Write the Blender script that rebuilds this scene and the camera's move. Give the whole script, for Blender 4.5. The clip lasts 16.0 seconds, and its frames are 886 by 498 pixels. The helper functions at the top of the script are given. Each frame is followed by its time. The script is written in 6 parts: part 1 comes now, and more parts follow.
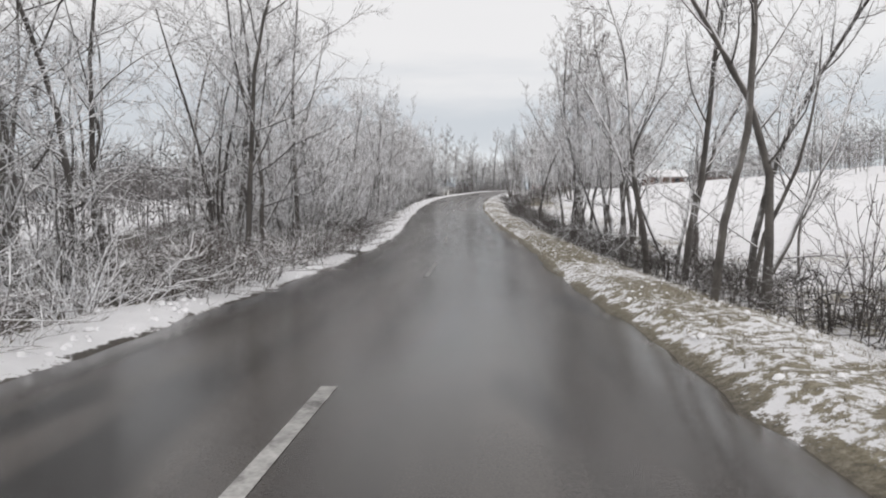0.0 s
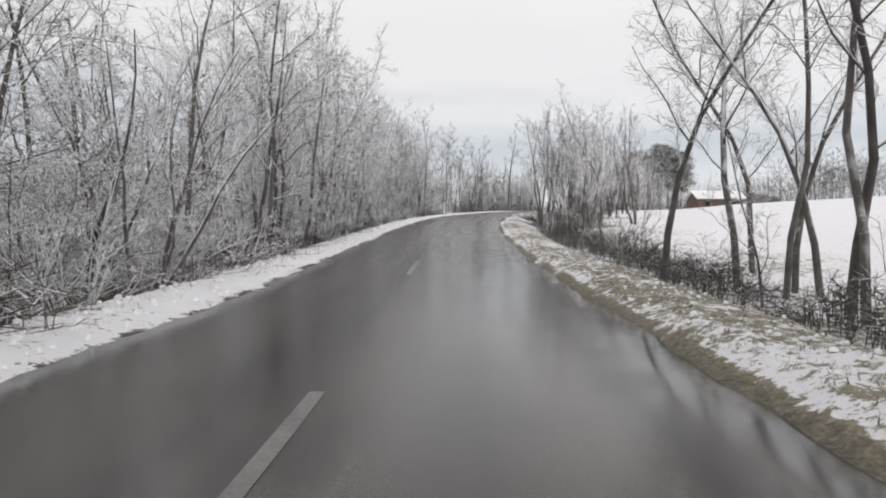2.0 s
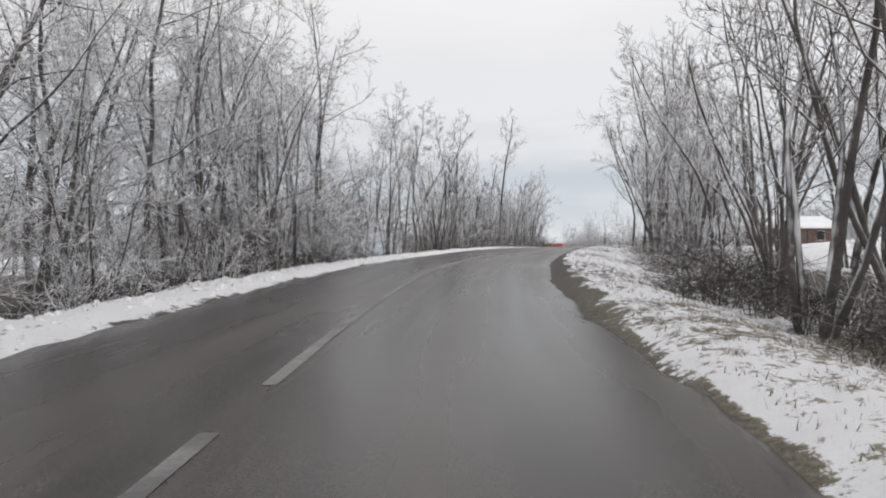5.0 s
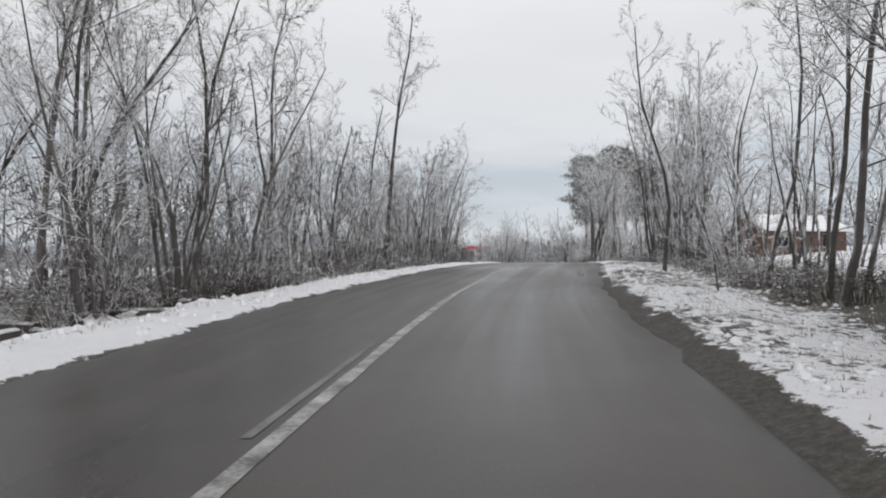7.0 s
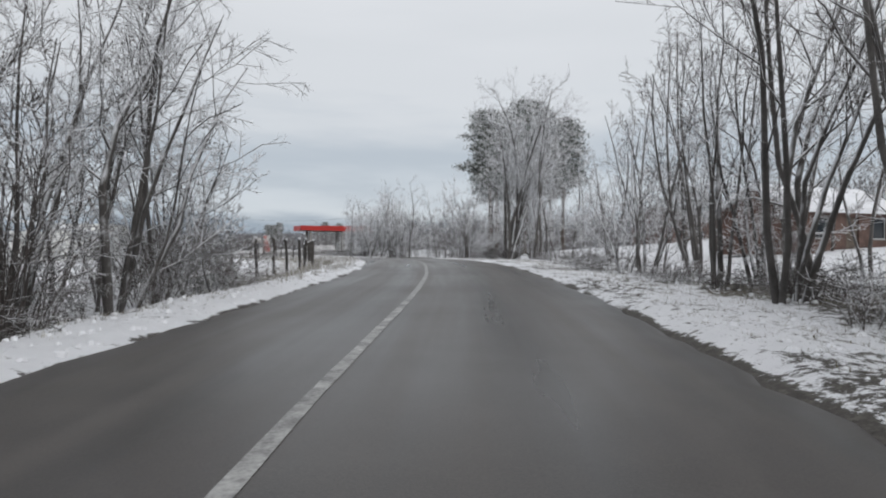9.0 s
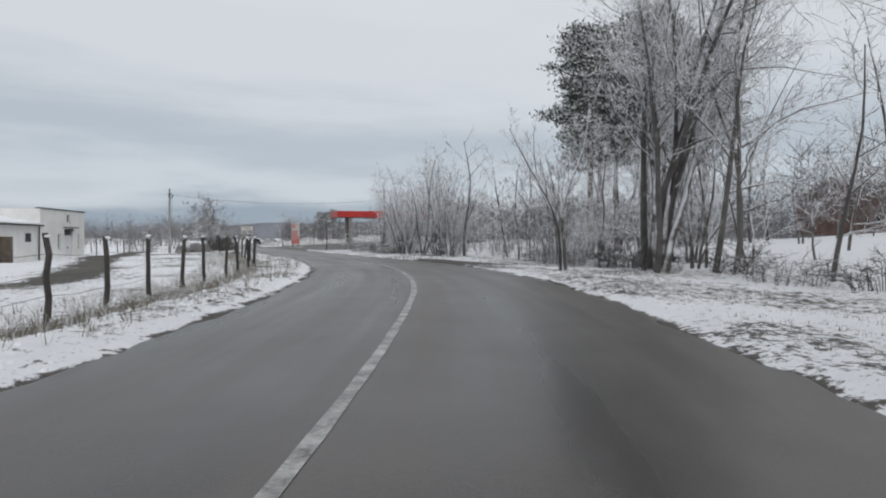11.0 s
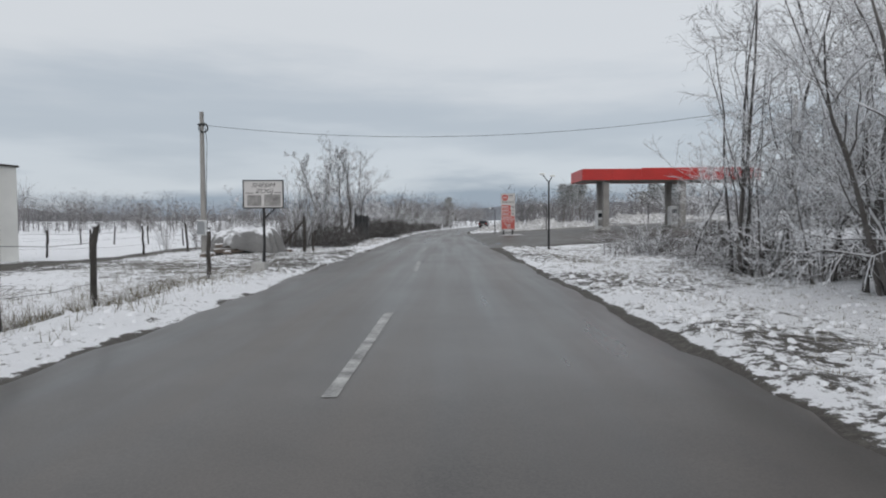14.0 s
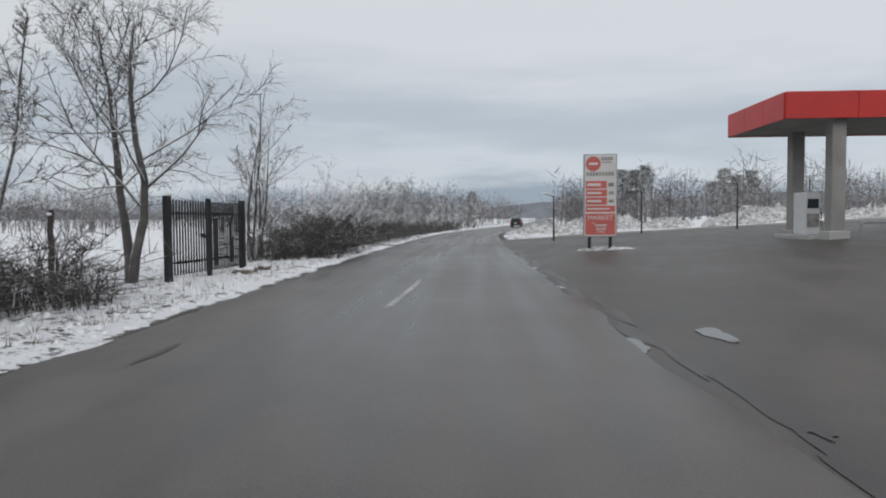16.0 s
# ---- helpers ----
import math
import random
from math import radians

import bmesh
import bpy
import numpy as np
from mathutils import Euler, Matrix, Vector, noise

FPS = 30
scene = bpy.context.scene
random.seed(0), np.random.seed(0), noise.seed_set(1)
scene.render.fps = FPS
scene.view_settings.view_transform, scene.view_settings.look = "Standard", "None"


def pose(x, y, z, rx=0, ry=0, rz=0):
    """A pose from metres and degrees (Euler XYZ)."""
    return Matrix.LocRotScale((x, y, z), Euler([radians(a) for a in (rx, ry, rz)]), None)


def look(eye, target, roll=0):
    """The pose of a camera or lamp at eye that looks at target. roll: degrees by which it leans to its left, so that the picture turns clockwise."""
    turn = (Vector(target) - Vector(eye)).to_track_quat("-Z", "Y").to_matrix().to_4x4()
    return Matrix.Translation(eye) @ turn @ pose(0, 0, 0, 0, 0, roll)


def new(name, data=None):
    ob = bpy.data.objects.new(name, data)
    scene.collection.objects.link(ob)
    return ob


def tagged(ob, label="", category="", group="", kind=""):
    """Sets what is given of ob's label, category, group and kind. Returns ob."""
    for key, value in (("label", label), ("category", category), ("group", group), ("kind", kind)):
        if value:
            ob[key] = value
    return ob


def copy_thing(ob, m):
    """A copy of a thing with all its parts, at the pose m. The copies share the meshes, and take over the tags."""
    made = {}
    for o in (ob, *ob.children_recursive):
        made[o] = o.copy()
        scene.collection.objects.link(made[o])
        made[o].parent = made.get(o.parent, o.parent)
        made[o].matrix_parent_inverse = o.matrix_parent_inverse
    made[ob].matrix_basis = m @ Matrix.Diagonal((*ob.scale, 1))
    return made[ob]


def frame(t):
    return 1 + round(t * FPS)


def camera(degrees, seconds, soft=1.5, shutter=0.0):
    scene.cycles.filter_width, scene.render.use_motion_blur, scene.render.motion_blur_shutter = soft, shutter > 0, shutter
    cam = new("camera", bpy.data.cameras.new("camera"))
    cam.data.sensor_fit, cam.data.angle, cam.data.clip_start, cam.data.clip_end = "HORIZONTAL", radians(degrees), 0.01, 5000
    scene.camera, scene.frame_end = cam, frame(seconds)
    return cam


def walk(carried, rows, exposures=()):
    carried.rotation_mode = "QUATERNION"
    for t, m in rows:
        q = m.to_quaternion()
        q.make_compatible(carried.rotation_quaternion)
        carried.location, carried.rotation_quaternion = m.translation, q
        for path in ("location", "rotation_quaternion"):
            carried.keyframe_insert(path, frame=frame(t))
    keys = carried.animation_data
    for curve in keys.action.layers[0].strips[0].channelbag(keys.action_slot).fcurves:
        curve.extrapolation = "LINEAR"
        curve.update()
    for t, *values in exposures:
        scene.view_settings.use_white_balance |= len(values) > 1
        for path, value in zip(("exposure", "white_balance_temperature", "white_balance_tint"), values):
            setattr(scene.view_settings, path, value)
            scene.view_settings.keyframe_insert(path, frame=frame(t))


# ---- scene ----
cam = camera(69.4, 16.0, soft=2.0, shutter=0.0)
PATH = [
    (0.0, (0.000, 0.000, 1.250), (-1.390, 9.890, 0.737), -0.58),
    (0.5, (-0.579, 6.433, 1.161), (-1.959, 16.326, 0.689), -0.17),
    (1.0, (-1.154, 12.871, 1.138), (-2.569, 22.763, 0.757), 0.04),
    (1.5, (-1.858, 19.299, 1.218), (-3.307, 29.191, 0.974), 0.48),
    (2.0, (-2.506, 25.746, 1.343), (-4.009, 35.632, 1.235), 0.34),
    (2.5, (-3.326, 32.223, 1.584), (-4.851, 42.106, 1.572), -0.10),
    (3.0, (-4.122, 38.716, 1.839), (-5.650, 48.598, 1.929), -0.22),
    (3.5, (-4.975, 45.168, 2.200), (-6.514, 55.047, 2.393), -0.24),
    (4.0, (-5.654, 51.666, 2.550), (-7.100, 61.558, 2.792), 0.03),
    (4.5, (-6.262, 58.123, 3.024), (-7.533, 68.037, 3.357), 0.13),
    (5.0, (-6.729, 64.635, 3.464), (-7.696, 74.580, 3.872), 0.22),
    (5.5, (-6.936, 71.114, 4.017), (-7.605, 81.081, 4.476), 0.27),
    (6.0, (-7.050, 77.649, 4.473), (-7.421, 87.635, 4.862), -0.06),
    (6.5, (-6.737, 84.146, 5.008), (-6.768, 94.136, 5.457), -0.48),
    (7.0, (-6.278, 90.686, 5.436), (-5.732, 100.663, 5.838), -0.05),
    (7.5, (-5.448, 97.108, 5.932), (-4.258, 107.033, 6.218), 0.80),
    (8.0, (-4.351, 103.488, 6.292), (-2.559, 113.322, 6.566), 1.18),
    (8.5, (-2.762, 109.822, 6.729), (-0.665, 119.597, 6.948), 0.64),
    (9.0, (-1.034, 116.131, 6.986), (1.212, 125.875, 7.053), 0.20),
    (9.5, (0.756, 122.484, 7.260), (2.996, 132.230, 7.199), -0.03),
    (10.0, (2.513, 128.917, 7.390), (4.460, 138.724, 7.236), -0.11),
    (10.5, (3.945, 135.475, 7.552), (5.493, 145.353, 7.367), -0.14),
    (11.0, (5.283, 142.149, 7.630), (6.349, 152.092, 7.506), 0.11),
    (11.5, (6.077, 148.913, 7.755), (6.602, 158.898, 7.613), 0.12),
    (12.0, (6.712, 155.864, 7.794), (6.525, 165.860, 7.597), -0.16),
    (12.5, (6.452, 162.938, 7.841), (5.676, 172.901, 7.476), -0.48),
    (13.0, (5.937, 170.098, 7.791), (4.439, 179.973, 7.286), -0.56),
    (13.5, (4.886, 177.151, 7.789), (2.687, 186.895, 7.328), -0.65),
    (14.0, (3.534, 184.322, 7.762), (0.751, 193.918, 7.351), -0.28),
    (14.5, (1.837, 191.282, 7.741), (-1.138, 200.823, 7.386), 0.24),
    (15.0, (-0.020, 198.769, 7.747), (-3.227, 208.233, 7.355), -0.13),
    (15.5, (-2.189, 205.883, 7.785), (-5.384, 215.351, 7.392), -0.63),
    (16.0, (-4.253, 213.228, 7.771), (-7.401, 222.709, 7.333), -0.42),
]
EXPOSURES = [(0.0, 0.30, 6850, 14), (3.5, 0.30, 6800, 14), (6.0, 0.20, 6700, 13), (8.0, 0.10, 6550, 12), (10.5, -0.02, 6400, 11), (16.0, -0.02, 6400, 11)]
walk(cam, [(t, look(eye, target, roll)) for t, eye, target, roll in PATH], EXPOSURES)

# ---- world: an overcast winter sky, with a soft low sun behind the cloud ----
world = bpy.data.worlds.new("winter_sky")
scene.world = world
world.use_nodes = True
wn, wl = world.node_tree.nodes, world.node_tree.links
wn.clear()
w_out = wn.new("ShaderNodeOutputWorld")
w_bg = wn.new("ShaderNodeBackground")
w_sky = wn.new("ShaderNodeTexSky")
w_sky.sky_type, w_sky.sun_disc = "NISHITA", False
w_sky.sun_elevation, w_sky.sun_rotation = radians(28), radians(200)
w_dim = wn.new("ShaderNodeMix")
w_dim.data_type, w_dim.blend_type = "RGBA", "MULTIPLY"
w_dim.inputs["Factor"].default_value = 1.0
w_dim.inputs[7].default_value = (0.1, 0.1, 0.1, 1)
w_co = wn.new("ShaderNodeTexCoord")
w_sep = wn.new("ShaderNodeSeparateXYZ")
w_map = wn.new("ShaderNodeMapping")
w_map.inputs["Scale"].default_value = (1.3, 1.3, 7.5)
w_map.inputs["Location"].default_value = (0.7, 0.2, 0.35)
w_noise = wn.new("ShaderNodeTexNoise")
w_noise.inputs["Scale"].default_value = 1.9
w_noise.inputs["Detail"].default_value = 5
w_noise.inputs["Roughness"].default_value = 0.52
w_height = wn.new("ShaderNodeMath")
w_height.operation = "MULTIPLY_ADD"
w_height.inputs[1].default_value = 0.24
w_ramp = wn.new("ShaderNodeValToRGB")
w_ramp.color_ramp.interpolation = "EASE"
stops = w_ramp.color_ramp.elements
stops[0].position, stops[0].color = 0.08, (0.27, 0.335, 0.41, 1)
stops[1].position, stops[1].color = 0.66, (0.80, 0.82, 0.84, 1)
for where, colour in ((0.135, (0.31, 0.375, 0.45, 1)), (0.19, (0.60, 0.65, 0.69, 1)), (0.255, (0.485, 0.54, 0.59, 1)), (0.38, (0.68, 0.71, 0.73, 1))):
    stop = stops.new(where)
    stop.color = colour
w_mix = wn.new("ShaderNodeMix")
w_mix.data_type = "RGBA"
w_mix.inputs["Factor"].default_value = 0.94
wl.new(w_sky.outputs["Color"], w_dim.inputs[6])
wl.new(w_co.outputs["Generated"], w_sep.inputs[0])
wl.new(w_co.outputs["Generated"], w_map.inputs[0])
wl.new(w_map.outputs[0], w_noise.inputs["Vector"])
wl.new(w_noise.outputs["Fac"], w_height.inputs[0])
wl.new(w_sep.outputs["Z"], w_height.inputs[2])
wl.new(w_height.outputs[0], w_ramp.inputs[0])
wl.new(w_dim.outputs[2], w_mix.inputs[6])
wl.new(w_ramp.outputs["Color"], w_mix.inputs[7])
wl.new(w_mix.outputs[2], w_bg.inputs["Color"])
w_bg.inputs["Strength"].default_value = 1.0
wl.new(w_bg.outputs[0], w_out.inputs[0])

sun = new("sun", bpy.data.lights.new("sun", "SUN"))
sun.data.energy, sun.data.angle, sun.data.color = 0.6, radians(40), (1.0, 0.97, 0.93)
sun.matrix_world = look((0, 0, 60), (-12, 33, 40))


# ---- materials ----
def material(name, colour, rough=0.8, metal=0.0, grain=0.15, size=3.0, fine=40.0, bump=0.2, depth=0.02, other=None, snow=0.0, snow_from=0.35, clear=None, random_tint=0.0):
    """A surface with large stains and fine grain, in metres of the object; snow: how much of the faces that look up it covers."""
    m = bpy.data.materials.new(name)
    m.use_nodes = True
    n, l = m.node_tree.nodes, m.node_tree.links
    b = n["Principled BSDF"]
    b.inputs["Roughness"].default_value, b.inputs["Metallic"].default_value = rough, metal
    co = n.new("ShaderNodeTexCoord")
    big, small = n.new("ShaderNodeTexNoise"), n.new("ShaderNodeTexNoise")
    big.inputs["Scale"].default_value, small.inputs["Scale"].default_value = size, fine
    big.inputs["Detail"].default_value, small.inputs["Detail"].default_value = 4, 3
    l.new(co.outputs["Object"], big.inputs["Vector"])
    l.new(co.outputs["Object"], small.inputs["Vector"])
    both = n.new("ShaderNodeMath")
    both.operation = "MULTIPLY_ADD"
    both.inputs[1].default_value = 0.45
    l.new(small.outputs["Fac"], both.inputs[0])
    l.new(big.outputs["Fac"], both.inputs[2])
    ramp = n.new("ShaderNodeValToRGB")
    a, c = ramp.color_ramp.elements
    second = other or tuple(v * (1 - grain) for v in colour)
    first = colour if other else tuple(min(v * (1 + grain), 1) for v in colour)
    a.position, a.color, c.position, c.color = 0.5, (*second, 1), 0.95, (*first, 1)
    l.new(both.outputs[0], ramp.inputs[0])
    last = ramp.outputs["Color"]
    if random_tint:
        info, tint = n.new("ShaderNodeObjectInfo"), n.new("ShaderNodeHueSaturation")
        rng = n.new("ShaderNodeMapRange")
        rng.inputs[3].default_value, rng.inputs[4].default_value = 1 - random_tint, 1 + random_tint
        l.new(info.outputs["Random"], rng.inputs[0])
        l.new(rng.outputs[0], tint.inputs["Value"])
        l.new(last, tint.inputs["Color"])
        last = tint.outputs["Color"]
    if snow:
        geo, sep = n.new("ShaderNodeNewGeometry"), n.new("ShaderNodeSeparateXYZ")
        l.new(geo.outputs["Normal"], sep.inputs[0])
        patch = n.new("ShaderNodeMath")
        patch.operation = "MULTIPLY_ADD"
        patch.inputs[1].default_value = 0.9
        patch.inputs[2].default_value = -0.45
        l.new(big.outputs["Fac"], patch.inputs[0])
        add = n.new("ShaderNodeMath")
        l.new(sep.outputs["Z"], add.inputs[0])
        l.new(patch.outputs[0], add.inputs[1])
        rng2 = n.new("ShaderNodeMapRange")
        rng2.inputs[1].default_value, rng2.inputs[2].default_value = snow_from, snow_from + 0.25
        rng2.inputs[4].default_value = snow
        l.new(add.outputs[0], rng2.inputs[0])
        white = n.new("ShaderNodeMix")
        white.data_type = "RGBA"
        white.inputs[7].default_value = (0.80, 0.81, 0.83, 1)
        l.new(rng2.outputs[0], white.inputs["Factor"])
        l.new(last, white.inputs[6])
        last = white.outputs[2]
    l.new(last, b.inputs["Base Color"])
    if bump:
        bp = n.new("ShaderNodeBump")
        bp.inputs["Strength"].default_value, bp.inputs["Distance"].default_value = bump, depth
        l.new(small.outputs["Fac"], bp.inputs["Height"])
        l.new(bp.outputs[0], b.inputs["Normal"])
    return m


def ground_material():
    """Thin wet snow over dead grass and earth; the attribute "mud" says where the earth is bare."""
    m = bpy.data.materials.new("thin_snow")
    m.use_nodes = True
    n, l = m.node_tree.nodes, m.node_tree.links
    b = n["Principled BSDF"]
    b.inputs["Roughness"].default_value = 0.75
    co = n.new("ShaderNodeTexCoord")
    att = n.new("ShaderNodeAttribute")
    att.attribute_name = "mud"
    def tex(scale, detail=4, rough=0.55):
        t = n.new("ShaderNodeTexNoise")
        t.inputs["Scale"].default_value, t.inputs["Detail"].default_value, t.inputs["Roughness"].default_value = scale, detail, rough
        l.new(co.outputs["Object"], t.inputs["Vector"])
        return t
    mid, tuft, fine = tex(2.2, 5, 0.65), tex(6.5, 4, 0.7), tex(14, 5, 0.8)
    def math2(op, a, bb):
        k = n.new("ShaderNodeMath")
        k.operation = op
        for i, v in enumerate((a, bb)):
            if isinstance(v, (int, float)):
                k.inputs[i].default_value = v
            else:
                l.new(v, k.inputs[i])
        return k.outputs[0]
    speck = math2("ADD", math2("MULTIPLY", tuft.outputs["Fac"], 0.45), math2("ADD", math2("MULTIPLY", mid.outputs["Fac"], 0.3), math2("MULTIPLY", fine.outputs["Fac"], 0.4)))
    straw = n.new("ShaderNodeAttribute")
    straw.attribute_name = "straw"
    level = math2("ADD", speck, math2("MULTIPLY", att.outputs["Fac"], 0.6))
    rng = n.new("ShaderNodeMapRange")
    rng.inputs[1].default_value, rng.inputs[2].default_value = 0.70, 0.745
    l.new(level, rng.inputs[0])
    def earth_ramp(dark, middle, light):
        ramp = n.new("ShaderNodeValToRGB")
        e = ramp.color_ramp.elements
        e[0].position, e[0].color = 0.30, (*dark, 1)
        e[1].position, e[1].color = 0.74, (*light, 1)
        e.new(0.5).color = (*middle, 1)
        l.new(fine.outputs["Fac"], ramp.inputs[0])
        return ramp
    soil = earth_ramp((0.022, 0.019, 0.016), (0.062, 0.055, 0.047), (0.15, 0.14, 0.12))
    grass_tone = earth_ramp((0.06, 0.052, 0.036), (0.21, 0.185, 0.125), (0.42, 0.39, 0.31))
    earth = n.new("ShaderNodeMix")
    earth.data_type = "RGBA"
    l.new(straw.outputs["Fac"], earth.inputs["Factor"])
    l.new(soil.outputs["Color"], earth.inputs[6])
    l.new(grass_tone.outputs["Color"], earth.inputs[7])
    snowc = n.new("ShaderNodeValToRGB")
    s = snowc.color_ramp.elements
    s[0].position, s[0].color = 0.25, (0.75, 0.76, 0.78, 1)
    s[1].position, s[1].color = 0.7, (0.84, 0.85, 0.87, 1)
    l.new(mid.outputs["Fac"], snowc.inputs[0])
    mix = n.new("ShaderNodeMix")
    mix.data_type = "RGBA"
    l.new(rng.outputs[0], mix.inputs["Factor"])
    l.new(snowc.outputs["Color"], mix.inputs[6])
    l.new(earth.outputs[2], mix.inputs[7])
    l.new(mix.outputs[2], b.inputs["Base Color"])
    bp = n.new("ShaderNodeBump")
    bp.inputs["Strength"].default_value, bp.inputs["Distance"].default_value = 0.9, 0.09
    l.new(speck, bp.inputs["Height"])
    l.new(bp.outputs[0], b.inputs["Normal"])
    return m


def asphalt_material(name, dark=0.05, light=0.085, wet=0.5, tracks=True, tint=(1, 0.98, 0.96)):
    """Wet asphalt: fine stones, long streaks along the lane (UV: metres along and across), drier and wetter patches."""
    m = bpy.data.materials.new(name)
    m.use_nodes = True
    n, l = m.node_tree.nodes, m.node_tree.links
    b = n["Principled BSDF"]
    co = n.new("ShaderNodeTexCoord")
    def tex(scale, source, detail=4, stretch=None):
        t = n.new("ShaderNodeTexNoise")
        t.inputs["Scale"].default_value, t.inputs["Detail"].default_value = scale, detail
        if stretch:
            mp = n.new("ShaderNodeMapping")
            mp.inputs["Scale"].default_value = stretch
            l.new(co.outputs[source], mp.inputs[0])
            l.new(mp.outputs[0], t.inputs["Vector"])
        else:
            l.new(co.outputs[source], t.inputs["Vector"])
        return t
    streak = tex(1.0, "UV", 4, (1.3, 0.05, 1))
    patch = tex(0.22, "Object", 4)
    stone = tex(70, "Object", 3)
    blotch = tex(1.7, "Object", 5)
    def mix2(a, bb, k):
        t = n.new("ShaderNodeMath")
        t.operation = "MULTIPLY_ADD"
        t.inputs[1].default_value = k
        l.new(a, t.inputs[0])
        if isinstance(bb, (int, float)):
            t.inputs[2].default_value = bb
        else:
            l.new(bb, t.inputs[2])
        return t.outputs[0]
    tone = mix2(stone.outputs["Fac"], mix2(streak.outputs["Fac"], mix2(blotch.outputs["Fac"], 0.0, 0.15), 0.8), 0.35)
    ramp = n.new("ShaderNodeValToRGB")
    a, c = ramp.color_ramp.elements
    a.position, a.color = 0.5, (*(dark * k for k in tint), 1)
    c.position, c.color = 0.8, (*(light * k for k in tint), 1)
    l.new(tone, ramp.inputs[0])
    last_tone = ramp.outputs["Color"]
    if tracks:
        # dark tar repairs and wet stains in the dip
        stain, along, part_of = tex(1.0, "UV", 3, (0.75, 0.16, 1)), n.new("ShaderNodeSeparateXYZ"), n.new("ShaderNodeMapRange")
        l.new(co.outputs["UV"], along.inputs[0])
        part_of.inputs[1].default_value, part_of.inputs[2].default_value = 46, 26
        l.new(along.outputs["Y"], part_of.inputs[0])
        edge, amount, darker = n.new("ShaderNodeMapRange"), n.new("ShaderNodeMath"), n.new("ShaderNodeMix")
        edge.inputs[1].default_value, edge.inputs[2].default_value = 0.55, 0.62
        l.new(stain.outputs["Fac"], edge.inputs[0])
        amount.operation = "MULTIPLY"
        l.new(edge.outputs[0], amount.inputs[0])
        l.new(part_of.outputs[0], amount.inputs[1])
        darker.data_type = "RGBA"
        darker.inputs[7].default_value = (0.016, 0.015, 0.014, 1)
        l.new(amount.outputs[0], darker.inputs["Factor"])
        l.new(last_tone, darker.inputs[6])
        last_tone = darker.outputs[2]
    # asphalt that has begun to dry, further along, is paler
    paler, pale_from, way = n.new("ShaderNodeHueSaturation"), n.new("ShaderNodeMapRange"), n.new("ShaderNodeSeparateXYZ")
    l.new(co.outputs["UV"], way.inputs[0])
    l.new(way.outputs["Y"], pale_from.inputs[0])
    pale_from.inputs[1].default_value, pale_from.inputs[2].default_value = 105, 165
    pale_from.inputs[3].default_value, pale_from.inputs[4].default_value = (1.05, 1.55) if tracks else (1.35, 1.35)
    l.new(pale_from.outputs[0], paler.inputs["Value"])
    l.new(last_tone, paler.inputs["Color"])
    l.new(paler.outputs["Color"], b.inputs["Base Color"])
    shine = mix2(streak.outputs["Fac"], mix2(patch.outputs["Fac"], 0.0, 0.4), 1.0)
    rng = n.new("ShaderNodeMapRange")
    rng.inputs[1].default_value, rng.inputs[2].default_value = 0.5, 0.95
    rng.inputs[3].default_value, rng.inputs[4].default_value = 0.66 - 0.42 * wet, 0.70
    l.new(shine, rng.inputs[0])
    # the road is wetter in the dip, at its first stations
    sep, dry = n.new("ShaderNodeSeparateXYZ"), n.new("ShaderNodeMapRange")
    l.new(co.outputs["UV"], sep.inputs[0])
    dry.inputs[1].default_value, dry.inputs[2].default_value = 45, 105
    dry.inputs[3].default_value, dry.inputs[4].default_value = (0.36, 0.74) if tracks else (0.9, 0.9)
    l.new(sep.outputs["Y"], dry.inputs[0])
    less = n.new("ShaderNodeMath")
    less.operation = "MULTIPLY"
    l.new(rng.outputs[0], less.inputs[0])
    l.new(dry.outputs[0], less.inputs[1])
    last_rough = less.outputs[0]
    if tracks:
        # water stands in the right wheel track at the bottom of the dip
        def ranged(socket, a0, a1):
            r = n.new("ShaderNodeMapRange")
            r.inputs[1].default_value, r.inputs[2].default_value = a0, a1
            l.new(socket, r.inputs[0])
            return r.outputs[0]
        def times(u, v):
            k = n.new("ShaderNodeMath")
            k.operation = "MULTIPLY"
            l.new(u, k.inputs[0])
            l.new(v, k.inputs[1])
            return k.outputs[0]
        spread = ranged(mix2(streak.outputs["Fac"], mix2(blotch.outputs["Fac"], 0.0, 0.5), 0.6), 0.47, 0.55)
        film = times(times(ranged(sep.outputs["X"], 0.7, 1.5), ranged(sep.outputs["Y"], 20, 28)), times(ranged(sep.outputs["Y"], 58, 44), spread))
        pool = n.new("ShaderNodeMix")
        l.new(film, pool.inputs["Factor"])
        l.new(last_rough, pool.inputs[2])
        pool.inputs[3].default_value = 0.05
        last_rough = pool.outputs[0]
    l.new(last_rough, b.inputs["Roughness"])
    b.inputs["IOR"].default_value = 1.42
    bp = n.new("ShaderNodeBump")
    bp.inputs["Strength"].default_value, bp.inputs["Distance"].default_value = 0.18, 0.004
    l.new(stone.outputs["Fac"], bp.inputs["Height"])
    l.new(bp.outputs[0], b.inputs["Normal"])
    return m


